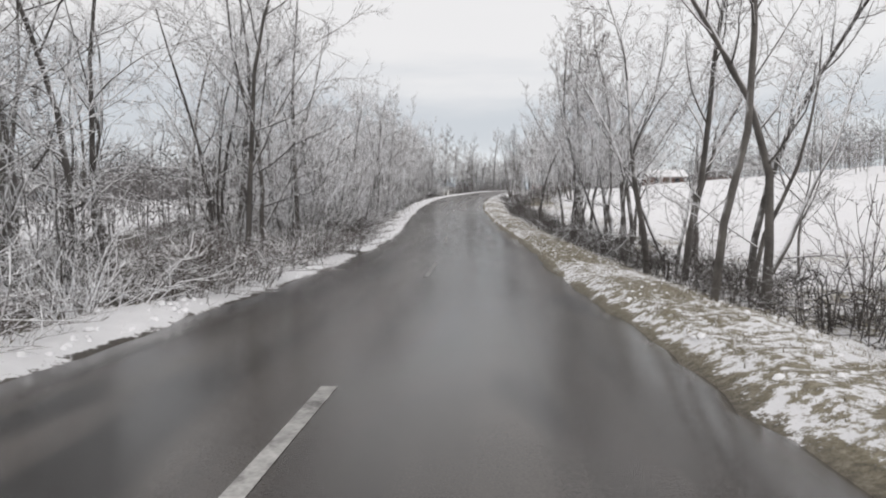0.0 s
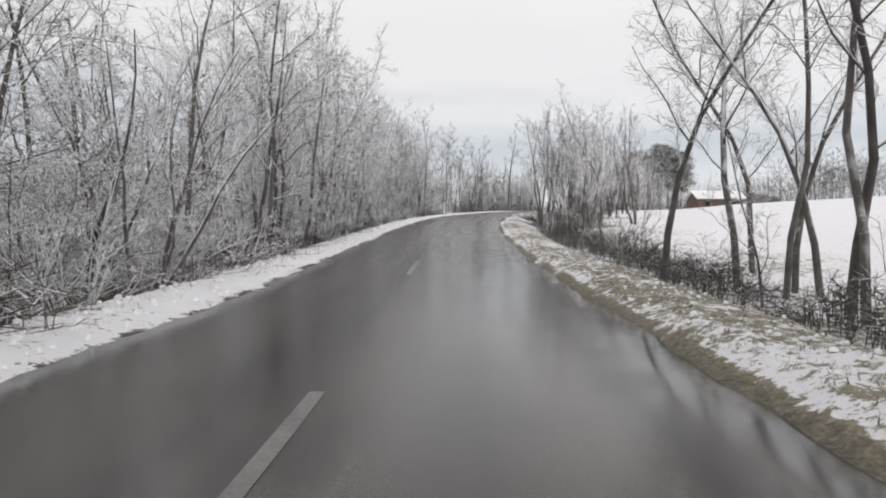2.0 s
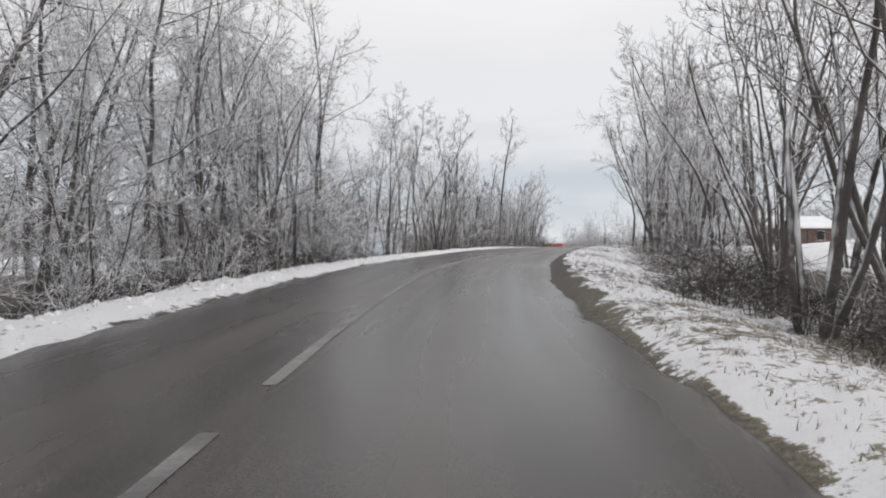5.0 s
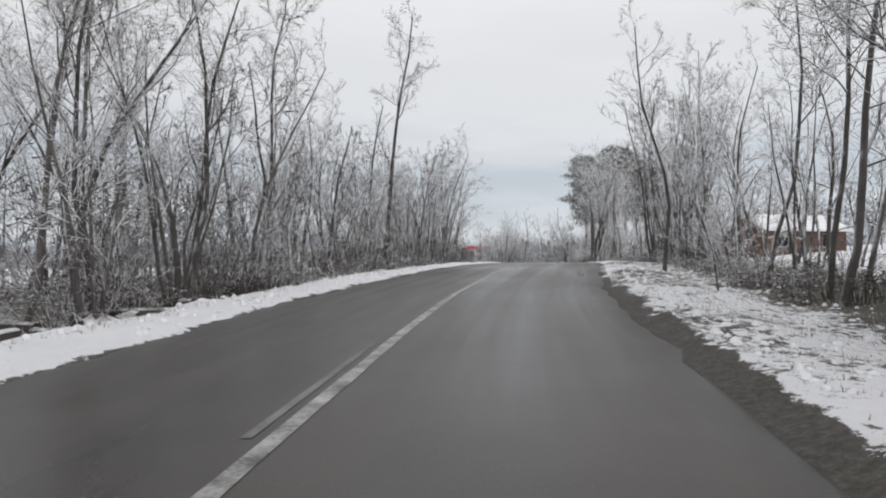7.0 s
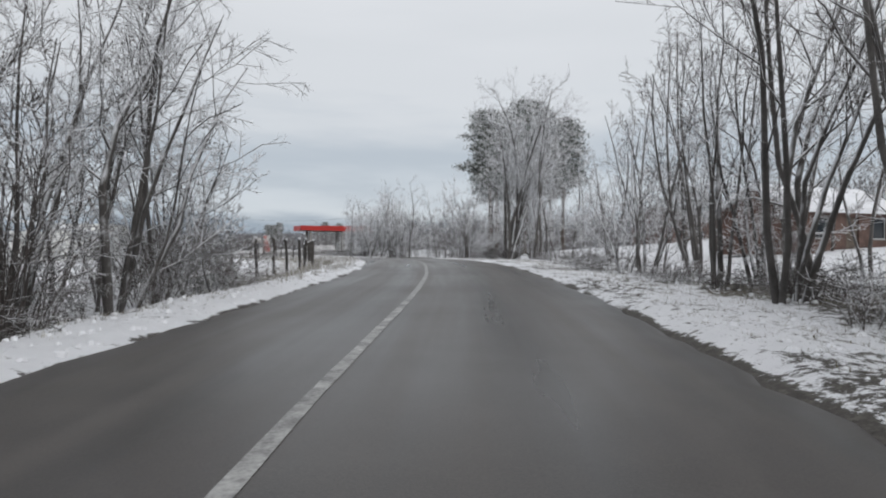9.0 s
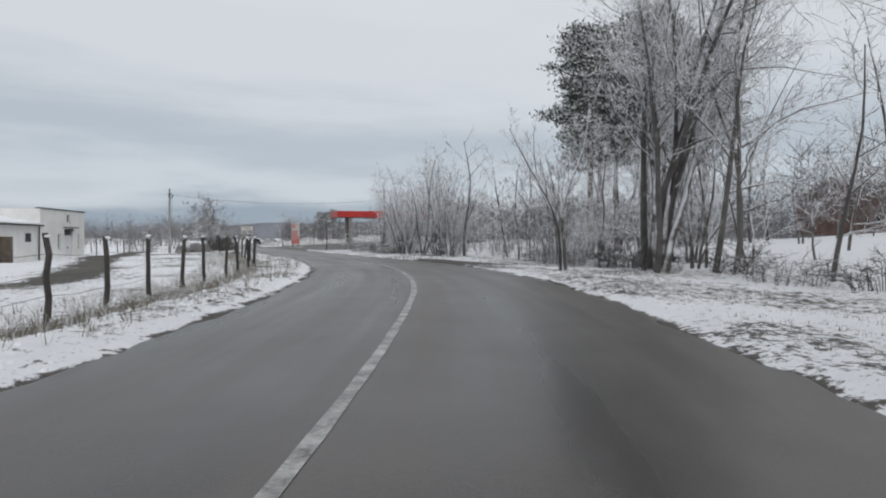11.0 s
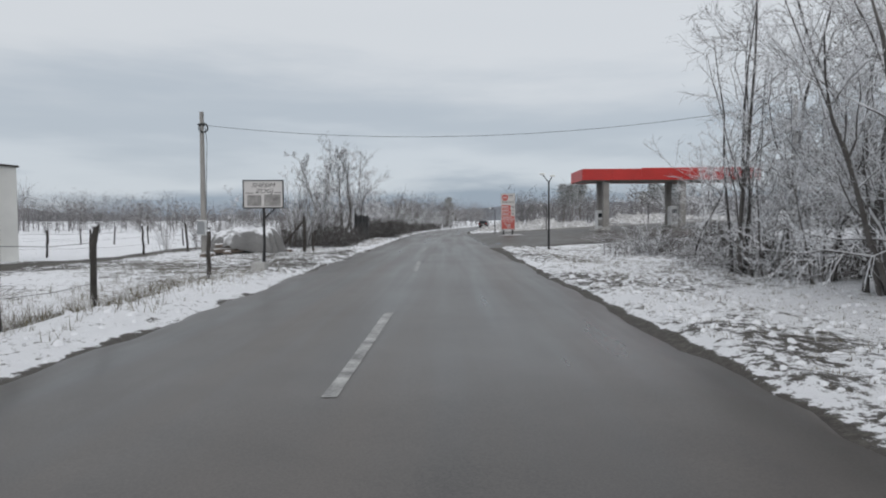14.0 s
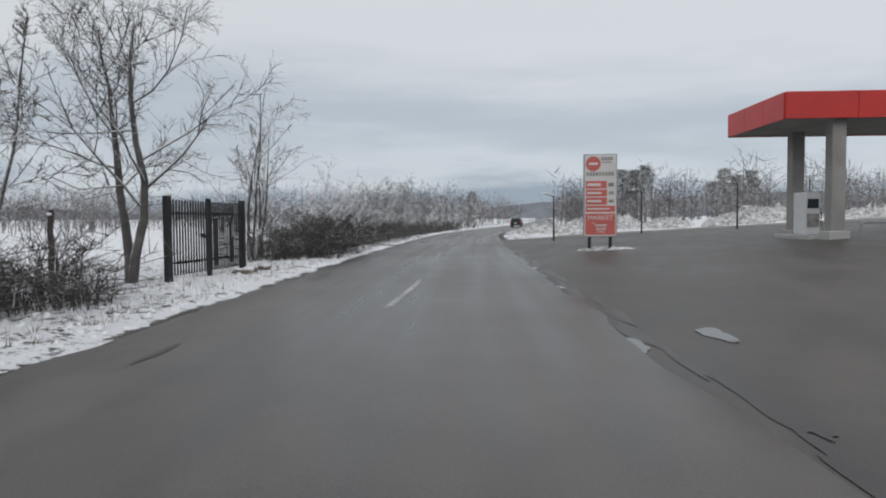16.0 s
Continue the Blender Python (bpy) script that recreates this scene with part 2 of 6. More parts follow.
SNOW_GROUND = ground_material()
ASPHALT = asphalt_material("wet_asphalt", 0.026, 0.076, 0.75, True, (1, 0.905, 0.825))
ASPHALT_DARK = asphalt_material("forecourt_asphalt", 0.026, 0.078, 0.45, False, (1, 0.91, 0.80))
PAINT_WORN = material("worn_white_paint", (0.47, 0.47, 0.455), 0.5, grain=0.3, other=(0.085, 0.083, 0.08), size=4.0, fine=30, bump=0.1)
PAINT_OLD = material("faded_white_paint", (0.22, 0.22, 0.215), 0.5, grain=0.3, other=(0.085, 0.085, 0.083), size=2.0, fine=25, bump=0.1)
WATER = material("standing_water", (0.035, 0.034, 0.032), 0.04, grain=0.2, bump=0.02, depth=0.002, fine=3)
BARK = material("grey_brown_bark", (0.10, 0.093, 0.087), 0.9, grain=0.4, size=2, fine=28, bump=0.6, depth=0.02, snow=0.9, snow_from=0.12, random_tint=0.25)
TWIG = material("frosted_twigs", (0.19, 0.175, 0.165), 0.9, grain=0.3, size=1.2, fine=12, bump=0, snow=1.0, snow_from=-0.6, random_tint=0.18)
TWIG_BARE = material("bare_twigs", (0.115, 0.10, 0.092), 0.9, grain=0.3, size=1.2, fine=12, bump=0, snow=0.8, snow_from=0.2, random_tint=0.2)
UNDERGROWTH = material("dark_undergrowth", (0.072, 0.065, 0.06), 0.9, grain=0.35, size=1.2, fine=12, bump=0, snow=0.35, snow_from=0.55, random_tint=0.25)
NEEDLES = material("frosted_pine_needles", (0.065, 0.078, 0.056), 0.8, grain=0.3, size=0.8, fine=9, bump=0, snow=0.7, snow_from=-0.2, random_tint=0.15)
PINE_BARK = material("reddish_pine_bark", (0.115, 0.092, 0.078), 0.9, grain=0.4, size=2, fine=20, bump=0.6, snow=0.5, snow_from=0.6)
POST_WOOD = material("weathered_dark_wood", (0.052, 0.046, 0.041), 0.9, grain=0.4, size=3, fine=35, bump=0.5, snow=0.95, snow_from=0.8, random_tint=0.3)
GRASS = material("dead_grass", (0.15, 0.125, 0.075), 0.9, grain=0.5, size=1.5, fine=10, bump=0, snow=0.6, snow_from=0.2)
SNOW = material("lumpy_snow", (0.82, 0.83, 0.85), 0.7, grain=0.06, size=1.5, fine=9, bump=0.5, depth=0.04)
DIRTY_SNOW = material("dirty_snow", (0.80, 0.80, 0.80), 0.75, size=3.2, fine=9, bump=0.8, depth=0.08, other=(0.14, 0.13, 0.12))
PLASTER = material("white_plaster", (0.74, 0.74, 0.71), 0.85, grain=0.10, size=0.7, fine=25, bump=0.15)
ROOF_DARK = material("dark_roof_edge", (0.06, 0.055, 0.05), 0.7, grain=0.3, bump=0.2)
GLASS_DARK = material("dark_window_glass", (0.03, 0.035, 0.04), 0.06, grain=0.1, bump=0)
DOOR_WHITE = material("white_steel_door", (0.66, 0.67, 0.67), 0.5, grain=0.08, bump=0.05)
IRON = material("black_painted_iron", (0.025, 0.025, 0.026), 0.5, metal=0.3, grain=0.3, bump=0.1, snow=0.6, snow_from=0.85)
GALV = material("galvanised_steel", (0.30, 0.31, 0.32), 0.45, metal=0.7, grain=0.15, bump=0.05)
WIRE = material("dark_wire", (0.03, 0.03, 0.03), 0.6, grain=0.1, bump=0)
CONCRETE = material("grey_concrete", (0.30, 0.29, 0.275), 0.85, grain=0.2, size=1, fine=30, bump=0.3)
CONCRETE_PALE = material("pale_concrete", (0.42, 0.415, 0.40), 0.85, grain=0.15, size=1, fine=30, bump=0.25)
RED = material("red_painted_metal", (0.52, 0.028, 0.022), 0.4, grain=0.12, size=0.6, fine=8, bump=0.05)
RED_PRINT = material("red_print", (0.52, 0.115, 0.10), 0.5, grain=0.12, size=1.5, fine=20, bump=0)
WHITE_PRINT = material("white_print", (0.62, 0.60, 0.585), 0.5, grain=0.08, size=1.5, fine=20, bump=0)
GREY_PRINT = material("grey_print", (0.28, 0.27, 0.26), 0.55, grain=0.4, size=5, fine=14, bump=0)
INK = material("black_print", (0.05, 0.045, 0.045), 0.55, grain=0.2, bump=0)
BRICK = material("red_brown_brickwork", (0.13, 0.082, 0.067), 0.85, grain=0.4, size=1.5, fine=12, bump=0.4)
TIMBER = material("weathered_timber", (0.13, 0.105, 0.085), 0.85, grain=0.3, bump=0.3, snow=0.9, snow_from=0.6)
LOG = material("dark_wet_log", (0.045, 0.038, 0.033), 0.8, grain=0.4, size=3, fine=30, bump=0.6, depth=0.02, snow=0.95, snow_from=0.72)
TARP = material("snowy_tarpaulin", (0.17, 0.168, 0.165), 0.6, grain=0.25, size=1.5, fine=14, bump=0.3, depth=0.02, snow=1.0, snow_from=0.47)
CAR_PAINT = material("dark_car_paint", (0.03, 0.032, 0.035), 0.25, metal=0.3, grain=0.1, bump=0)
RUBBER = material("black_rubber", (0.02, 0.02, 0.02), 0.85, grain=0.2, bump=0.1)
TAIL_RED = material("red_lamp_glass", (0.35, 0.02, 0.02), 0.2, grain=0.1, bump=0)
BLUE_PLASTIC = material("blue_plastic", (0.04, 0.16, 0.32), 0.4, grain=0.15, bump=0.1, snow=0.8, snow_from=0.75)
MILK = material("white_lamp_glass", (0.8, 0.8, 0.78), 0.3, grain=0.04, bump=0)
WOODS = material("far_bare_woods", (0.15, 0.142, 0.141), 0.95, grain=0.35, size=0.05, fine=0.8, bump=0, snow=0.4, snow_from=0.3)
# the haze of distance is mixed into the hills' base colour: paler, bluer woods
HAZY_HILL = material("hazy_hill_woods", (0.22, 0.23, 0.25), 1.0, grain=0.3, size=0.01, fine=0.09, bump=0)


# ---- the road's line: stations s in metres along it, d metres to its right ----
LINE = [(2.12, -35.15, 0.45), (-0.00, -10.24, 0.02), (-1.28, 4.70, -0.05), (-2.11, 14.36, -0.08), (-3.08, 24.00, 0.07), (-4.29, 33.66, 0.39), (-5.60, 43.36,
        0.85), (-6.79, 53.07, 1.42), (-7.75, 62.82, 2.11), (-8.37, 72.61, 2.86), (-8.25, 82.45, 3.60), (-7.01, 92.25, 4.31), (-5.26, 101.92, 4.96), (-2.90,
        111.43, 5.51), (-0.30, 120.92, 5.92), (2.18, 130.53, 6.19), (4.23, 140.35, 6.36), (5.70, 150.40, 6.50), (6.24, 160.72, 6.57), (5.44, 171.28, 6.55),
        (3.38, 181.81, 6.52), (0.67, 192.33, 6.50), (-2.38, 203.04, 6.51), (-5.57, 213.90, 6.52), (-13.46, 241.60, 6.52), (-21.20, 272.65, 6.52), (-26.07,
        307.31, 6.62), (-30.25, 347.09, 6.82), (-40.61, 431.46, 7.32), (-75.34, 628.42, 8.82)]


def spline(points, n=24):
    p = np.array(points)
    p = np.vstack([2 * p[0] - p[1], p, 2 * p[-1] - p[-2]])
    out = []
    for i in range(1, len(p) - 2):
        span = np.linalg.norm((p[i + 1] - p[i])[:2])
        a = (p[i + 1] - p[i - 1]) / np.linalg.norm((p[i + 1] - p[i - 1])[:2]) * span
        b = (p[i + 2] - p[i]) / np.linalg.norm((p[i + 2] - p[i])[:2]) * span
        for u in np.arange(n) / n:
            out.append((2 * u**3 - 3 * u * u + 1) * p[i] + (u**3 - 2 * u * u + u) * a + (3 * u * u - 2 * u**3) * p[i + 1] + (u**3 - u * u) * b)
    out.append(p[-2])
    return np.array(out)


AXIS = spline(LINE)
RUN = np.concatenate([[0], np.cumsum(np.linalg.norm(np.diff(AXIS[:, :2], axis=0), axis=1))])
RUN = RUN - RUN[np.argmin(np.hypot(AXIS[:, 0], AXIS[:, 1]))]
S_MIN, S_MAX = RUN[0], RUN[-1]
TANGENT = np.gradient(AXIS[:, :2], axis=0)
TURN = np.unwrap(np.arctan2(-TANGENT[:, 0], TANGENT[:, 1]))
FAR_TURN = radians(8)


def smooth(a, b, v):
    u = np.clip((np.asarray(v, float) - a) / (b - a), 0, 1)
    return u * u * (3 - 2 * u)


def turn_at(s):
    return np.interp(s, RUN, TURN)


def road_z(s):
    s = np.asarray(s, float)
    return np.interp(s, RUN, AXIS[:, 2])


def plan(s, d):
    """World x, y of station s and offset d; far from the road the offset goes one way, so that lines never cross."""
    s, d = np.asarray(s, float), np.asarray(d, float)
    a = turn_at(s)
    x, y = np.interp(s, RUN, AXIS[:, 0]), np.interp(s, RUN, AXIS[:, 1])
    over, under = np.clip(s - S_MAX, 0, None), np.clip(s - S_MIN, None, 0)
    x, y = x - np.sin(TURN[-1]) * over - np.sin(TURN[0]) * under, y + np.cos(TURN[-1]) * over + np.cos(TURN[0]) * under
    # the asphalt is not equally wide all along: its edges, nominally at 3.1 m, wander
    half = np.where(d > 0, np.interp(s, [6, 14, 25, 50, 60, 70, 82, 92, 104, 112, 120, 138, 148, 160, 174, 185, 200], [2.7, 2.62, 2.9, 2.98, 2.9, 2.9, 2.74, 2.56, 2.58, 2.8, 3.02, 3.2, 3.6, 3.7, 3.45, 3.1, 2.88]),
                    np.interp(s, [6, 20, 30, 38, 50, 58, 80, 87, 95, 110, 118, 138, 148, 170, 185, 204, 222], [3.04, 2.95, 2.76, 2.78, 2.97, 3.1, 3.25, 3.5, 3.2, 3.28, 3.35, 2.98, 2.95, 2.96, 2.98, 3.05, 2.88]))
    extra = np.sign(d) * (half - 3.1) * np.clip(np.abs(d) / 3.1, 0, 1) * (1 - smooth(4.0, 8.0, np.abs(d)))
    near = np.clip(d, -60, 60) + extra
    rest = d - np.clip(d, -60, 60)
    return x + np.cos(a) * near + np.cos(FAR_TURN) * rest, y + np.sin(a) * near + np.sin(FAR_TURN) * rest


def bumps(x, y, size):
    """Cheap smooth noise, about -1 to 1."""
    x, y = np.asarray(x, float) / size, np.asarray(y, float) / size
    return (np.sin(x * 1.7 + 1.3 * np.sin(y * 1.1)) + np.sin(y * 2.1 + 1.7 * np.sin(x * 0.9 + 2)) + np.sin((x + y) * 3.1 + np.sin(x * 2.3)) * 0.6) / 2.6


def lift(s, d):
    """Height of the ground over the road's level at its station."""
    s, d = np.broadcast_arrays(np.asarray(s, float), np.asarray(d, float))
    z = road_z(s)
    right = d > 0
    a = np.abs(d)
    # fields: a little under the road, and up the hillside to the right of the first stretch
    field = z + np.where(right, -0.4 + (0.045 + 0.03 * smooth(110, 150, s)) * np.clip(a - 8, 0, 60) * (1 - smooth(176, 206, s)), np.interp(s, [-60, 120, 140, 210, 240, 400], [-0.9, -0.8, -0.5, -0.45, -0.4, -0.3]))
    start = np.where(right, np.interp(s, [0, 70, 110, 400], [5.0, 5.5, 8.0, 12.0]), np.interp(s, [0, 120, 140, 198, 206, 216, 222, 400], [6.0, 6.0, 3.6, 3.6, 7.0, 7.0, 7.0, 7.0]))
    wide = np.where(right, np.interp(s, [0, 70, 110, 400], [20, 18, 16, 20]), np.interp(s, [0, 120, 140, 210, 400], [16, 16, 7, 12, 16]))
    u = smooth(0, 1, (a - start) / wide)
    # the shoulder: a low bank to the right of the first stretch, a shallow ditch elsewhere
    bank = np.where(right, np.interp(s, [-10, 60, 80, 110], [0.16, 0.16, 0.10, 0.05]), np.interp(s, [-10, 100, 140], [0.06, 0.06, 0.02]))
    fall = np.where(right, np.interp(s, [-10, 60, 100, 130], [-0.35, -0.35, -0.2, -0.05]), np.interp(s, [-10, 120, 140, 200, 210], [-0.35, -0.35, -0.2, -0.2, -0.05]))
    shoulder = -0.05 + (bank + 0.05) * smooth(3.05, 3.6, a) + (fall - bank) * smooth(4.2, 6.0, a)
    yard = 0.05 * np.clip(d - 3.2, 0, 22) * smooth(212, 232, s) * (1 - smooth(300, 360, s)) + 0.4 * right * u * smooth(212, 225, s)
    h = (1 - u) * shoulder + u * (field - z) + yard
    x, y = plan(s, d)
    flat = smooth(3.0, 3.5, a)
    begin = 217.0 + 0.9 * np.clip(d - 3.4, 0, 7) + 0.2 * np.clip(d - 10.4, 0, 30)
    court = smooth(-0.6, 0.6, s - begin) * (1 - smooth(258, 262, s)) * smooth(2.5, 2.9, d) * (1 - smooth(30, 34, d))
    rough = flat * (1 - court)
    h = h * (1 - court) + court * (0.05 * np.clip(d - 3.2, 0, None) * smooth(212, 232, s) - 0.06)
    h = h + rough * (0.045 * bumps(x, y, 0.3) + 0.05 * bumps(x + 9, y, 1.1)) + rough * smooth(4, 14, a) * 0.16 * bumps(x, y + 5, 6.0)
    far = smooth(90, 700, a) + smooth(330, 1100, s)
    h = h + far * 4.0 * (1 + bumps(x, y, 170.0)) * 0.4
    return np.where(a < 3.0, -0.06, h)


def ground_z(s, d):
    return road_z(s) + lift(s, d)


def at(s, d, h=0.0):
    x, y = plan(s, d)
    return Vector((float(x), float(y), float(ground_z(s, d)) + h))


def put(s, d, h=0.0, turn=0.0, lean=0.0, tip=0.0):
    """A pose on the ground at (s, d), whose y axis runs along the road."""
    p = at(s, d, h)
    return pose(p.x, p.y, p.z, tip, lean, math.degrees(float(turn_at(s))) + turn)


# ---- mesh helpers ----
def mesh_of(name, verts, faces, mat, smooth_faces=False):
    me = bpy.data.meshes.new(name)
    me.from_pydata([tuple(v) for v in verts], [], [tuple(f) for f in faces])
    me.materials.append(mat)
    if smooth_faces:
        me.polygons.foreach_set("use_smooth", [True] * len(me.polygons))
    me.update()
    return me


def part(name, bm, mat, parent, label=""):
    me = bpy.data.meshes.new(name)
    bm.to_mesh(me)
    bm.free()
    me.materials.append(mat)
    ob = new(name, me)
    ob.parent = parent
    if label:
        tagged(ob, label)
    return ob


def part_mesh(name, me, parent, label=""):
    ob = new(name, me)
    ob.parent = parent
    if label:
        tagged(ob, label)
    return ob


def thing(name, label, category, group="", m=None):
    ob = new(name)
    tagged(ob, label, category, group)
    if m is not None:
        ob.matrix_world = m
    return ob


def box(x0, x1, y0, y1, z0, z1, bevel=0.0):
    bm = bmesh.new()
    bmesh.ops.create_cube(bm, size=1)
    bmesh.ops.scale(bm, vec=(x1 - x0, y1 - y0, z1 - z0), verts=bm.verts)
    bmesh.ops.translate(bm, vec=((x0 + x1) / 2, (y0 + y1) / 2, (z0 + z1) / 2), verts=bm.verts)
    if bevel:
        bmesh.ops.bevel(bm, geom=list(bm.edges), offset=bevel, segments=1, affect="EDGES")
    return bm


def join(*bms):
    out = bms[0]
    for b in bms[1:]:
        me = bpy.data.meshes.new("tmp")
        b.to_mesh(me)
        b.free()
        out.from_mesh(me)
        bpy.data.meshes.remove(me)
    return out


def tube(points, radii, sides=8, cap=True):
    """A bmesh tube along points."""
    v, f = [], []
    tube_into(v, f, [np.array(p, float) for p in points], radii, sides)
    bm = bmesh.new()
    vs = [bm.verts.new(p) for p in v]
    for q in f:
        bm.faces.new([vs[i] for i in q])
    if cap:
        bm.faces.new(vs[:sides][::-1])
        bm.faces.new(vs[-sides:])
    return bm


def tube_into(verts, faces, pts, radii, sides):
    base, n = len(verts), len(pts)
    up = np.array((0.0, 0.0, 1.0))
    side = None
    for i in range(n):
        a, b = pts[max(i - 1, 0)], pts[min(i + 1, n - 1)]
        t = (b - a) / (np.linalg.norm(b - a) + 1e-9)
        if side is None:
            ref = up if abs(t[2]) < 0.9 else np.array((1.0, 0, 0))
            side = np.cross(t, ref)
        side = side - t * (side @ t)
        side = side / (np.linalg.norm(side) + 1e-9)
        over = np.cross(t, side)
        r = radii[i] if hasattr(radii, "__len__") else radii
        for k in range(sides):
            w = 2 * math.pi * k / sides
            verts.append(pts[i] + r * (math.cos(w) * side + math.sin(w) * over))
    for i in range(n - 1):
        for k in range(sides):
            p, q = base + i * sides + k, base + i * sides + (k + 1) % sides
            faces.append((p, q, q + sides, p + sides))


def lettering(name, text, size, mat, parent, m, label="", shear=0.0, squeeze=1.0):
    cu = bpy.data.curves.new(name, "FONT")
    cu.body, cu.size, cu.extrude, cu.align_x, cu.align_y, cu.shear = text, size, 0.004, "CENTER", "CENTER", shear
    cu.resolution_u = 3
    tmp = bpy.data.objects.new(name, cu)
    scene.collection.objects.link(tmp)
    bpy.context.view_layer.update()
    me = bpy.data.meshes.new_from_object(tmp.evaluated_get(bpy.context.evaluated_depsgraph_get()))
    bpy.data.objects.remove(tmp)
    me.materials.clear()
    me.materials.append(mat)
    ob = new(name, me)
    ob.parent, ob.matrix_local = parent, m @ Matrix.Diagonal((squeeze, 1, 1, 1))
    if label:
        tagged(ob, label)
    return ob


# ---- the ground, one sheet to the horizon ----
def grid_mesh(name, ss, dd, height, mat, mud=None, uv=False):
    sg, dg = np.meshgrid(ss, dd, indexing="ij")
    x, y = plan(sg, dg)
    z = height(sg, dg)
    verts = np.stack([x, y, z], -1).reshape(-1, 3)
    rows, cols = len(ss), len(dd)
    i = (np.arange(rows - 1)[:, None] * cols + np.arange(cols - 1)[None, :]).ravel()
    faces = np.stack([i, i + 1, i + cols + 1, i + cols], -1)
    me = bpy.data.meshes.new(name)
    me.vertices.add(len(verts))
    me.vertices.foreach_set("co", verts.ravel())
    me.loops.add(faces.size)
    me.loops.foreach_set("vertex_index", faces.ravel())
    me.polygons.add(len(faces))
    me.polygons.foreach_set("loop_start", np.arange(0, faces.size, 4))
    me.polygons.foreach_set("use_smooth", np.ones(len(faces), bool))
    me.update()
    me.validate()
    if mud is not None:
        me.attributes.new("mud", "FLOAT", "POINT").data.foreach_set("value", mud(sg, dg).ravel().astype(np.float32))
        me.attributes.new("straw", "FLOAT", "POINT").data.foreach_set("value", strawy(sg, dg).ravel().astype(np.float32))
    if uv:
        layer = me.uv_layers.new(name="UVMap")
        pairs = np.stack([dg, sg], -1).reshape(-1, 2)[faces.ravel()]
        layer.data.foreach_set("uv", pairs.ravel())
    me.materials.append(mat)
    return me


def bare(s, d):
    """Where earth and dead grass show through the snow (0 to 1)."""
    x, y = plan(s, d)
    w = bumps(x, y, 1.1) * 0.35 + bumps(x + 3, y + 7, 0.4) * 0.2
    a = np.abs(d)
    edge = (1 - smooth(3.04, 3.15, a + w * 0.12)) * 0.8
    rv = np.interp(s, [-20, 4, 12, 20, 55, 66, 84], [0.07, 0.07, 0.12, 0.17, 0.12, 0.1, 0.05]) * (1 - smooth(4.6, 6.4, d + w)) * (d > 0)
    rim = np.interp(s, [0, 60, 75], [0.14, 0.14, 0.0]) * (1 - smooth(3.08, 3.2, d + w * 0.2)) * (d > 0)
    strip = smooth(72, 80, s) * (1 - smooth(98, 112, s)) * (1 - smooth(3.3, 3.52, d + w * 0.5)) * (d > 0) * 0.9
    lay = np.exp(-(((s - 176) / 5.0) ** 2)) * (1 - smooth(4.0, 6.6, d + w * 2)) * (d > 0) * 0.42
    out = np.interp(s, [184, 209, 214, 218], [3.16, 3.18, 3.36, 3.42])
    verge = smooth(184, 190, s) * (1 - smooth(out - 0.1, out + 0.1, d + w * 0.3)) * (d > 0) * 0.8
    drive = smooth(203, 206, s + w * 2) * (1 - smooth(213, 216, s + w * 2)) * (d < 0) * (1 - smooth(16, 24, a)) * (0.05 + 0.11 * np.sin(s * 2.6 + d * 0.1 + w * 2) ** 2)
    track = np.exp(-(((d + 14.5 + 1.2 * np.sin(s * 0.1)) / 1.0) ** 2)) * smooth(165, 175, s) * (1 - smooth(225, 232, s)) * 0.6
    path = np.exp(-(((s - 22.0) / 0.6) ** 4)) * (d < 0) * (1 - smooth(6.0, 8.0, a)) * 0.55
    fence = np.exp(-(((d + 5.7) / 0.45) ** 2)) * smooth(134, 140, s) * (1 - smooth(198, 203, s)) * 0.3
    woods = np.where(d < 0, smooth(4.3, 5.4, a + w) * (1 - smooth(122, 132, s)) * (1 - 0.85 * np.exp(-(((s - 98) / 6.5) ** 2))), smooth(5.5, 7, a + w) * smooth(60, 80, s) * (1 - 0.95 * smooth(126, 142, s)) * (1 - smooth(200, 214, s))) * np.where(d < 0, (1 - smooth(20, 30, a)) * 1.5, 1 - smooth(9, 12, a)) * 0.3
    thin = (0.05 + 0.13 * (1 - smooth(9, 20, a)) * smooth(3.15, 3.5, a)) * np.where((d < 0) & (s < 136), 0.55, 1.0) * (bumps(x, y, 3.0) * 0.6 + 0.9)
    return np.clip(edge + rv + rim + strip + lay + verge + drive + track + path + fence + woods + thin + w * 0.12, 0, 1)


def strawy(s, d):
    """Where the bare ground is dead grass rather than mud."""
    x, y = plan(s, d)
    first = smooth(3.02, 3.2, d) * (1 - smooth(62, 84, s)) * (d > 0) * 0.9
    rest = smooth(3.9, 5.2, np.abs(d)) * (1 - smooth(10, 16, np.abs(d))) * (0.18 + 0.2 * bumps(x, y, 2.0)) * (1 - np.exp(-(((s - 176) / 7.0) ** 2)))
    return np.clip(first + rest, 0, 1)


near_d = np.concatenate([np.arange(3.1, 6.5, 0.22), np.arange(6.5, 12, 0.5), np.arange(12, 24, 1.5), np.arange(24, 60, 5), [60, 75, 95, 130, 180, 260, 400, 650, 1100, 1900]])
all_d = np.concatenate([-near_d[::-1], [-2.95, 0, 2.95], near_d])
all_s = np.concatenate([[-1500, -700, -300, -120, -60, -34], np.arange(-20, 4, 1.5), np.arange(4, 270, 0.34), np.arange(270, 330, 3), [340, 360, 390, 430, 480, 540, 620, 750, 950, 1300, 1900, 2600]])
ground = new("ground", grid_mesh("ground", all_s, all_d, ground_z, SNOW_GROUND, bare))
tagged(ground, "thin wet snow over dead grass and bare earth", "ground", kind="structure")

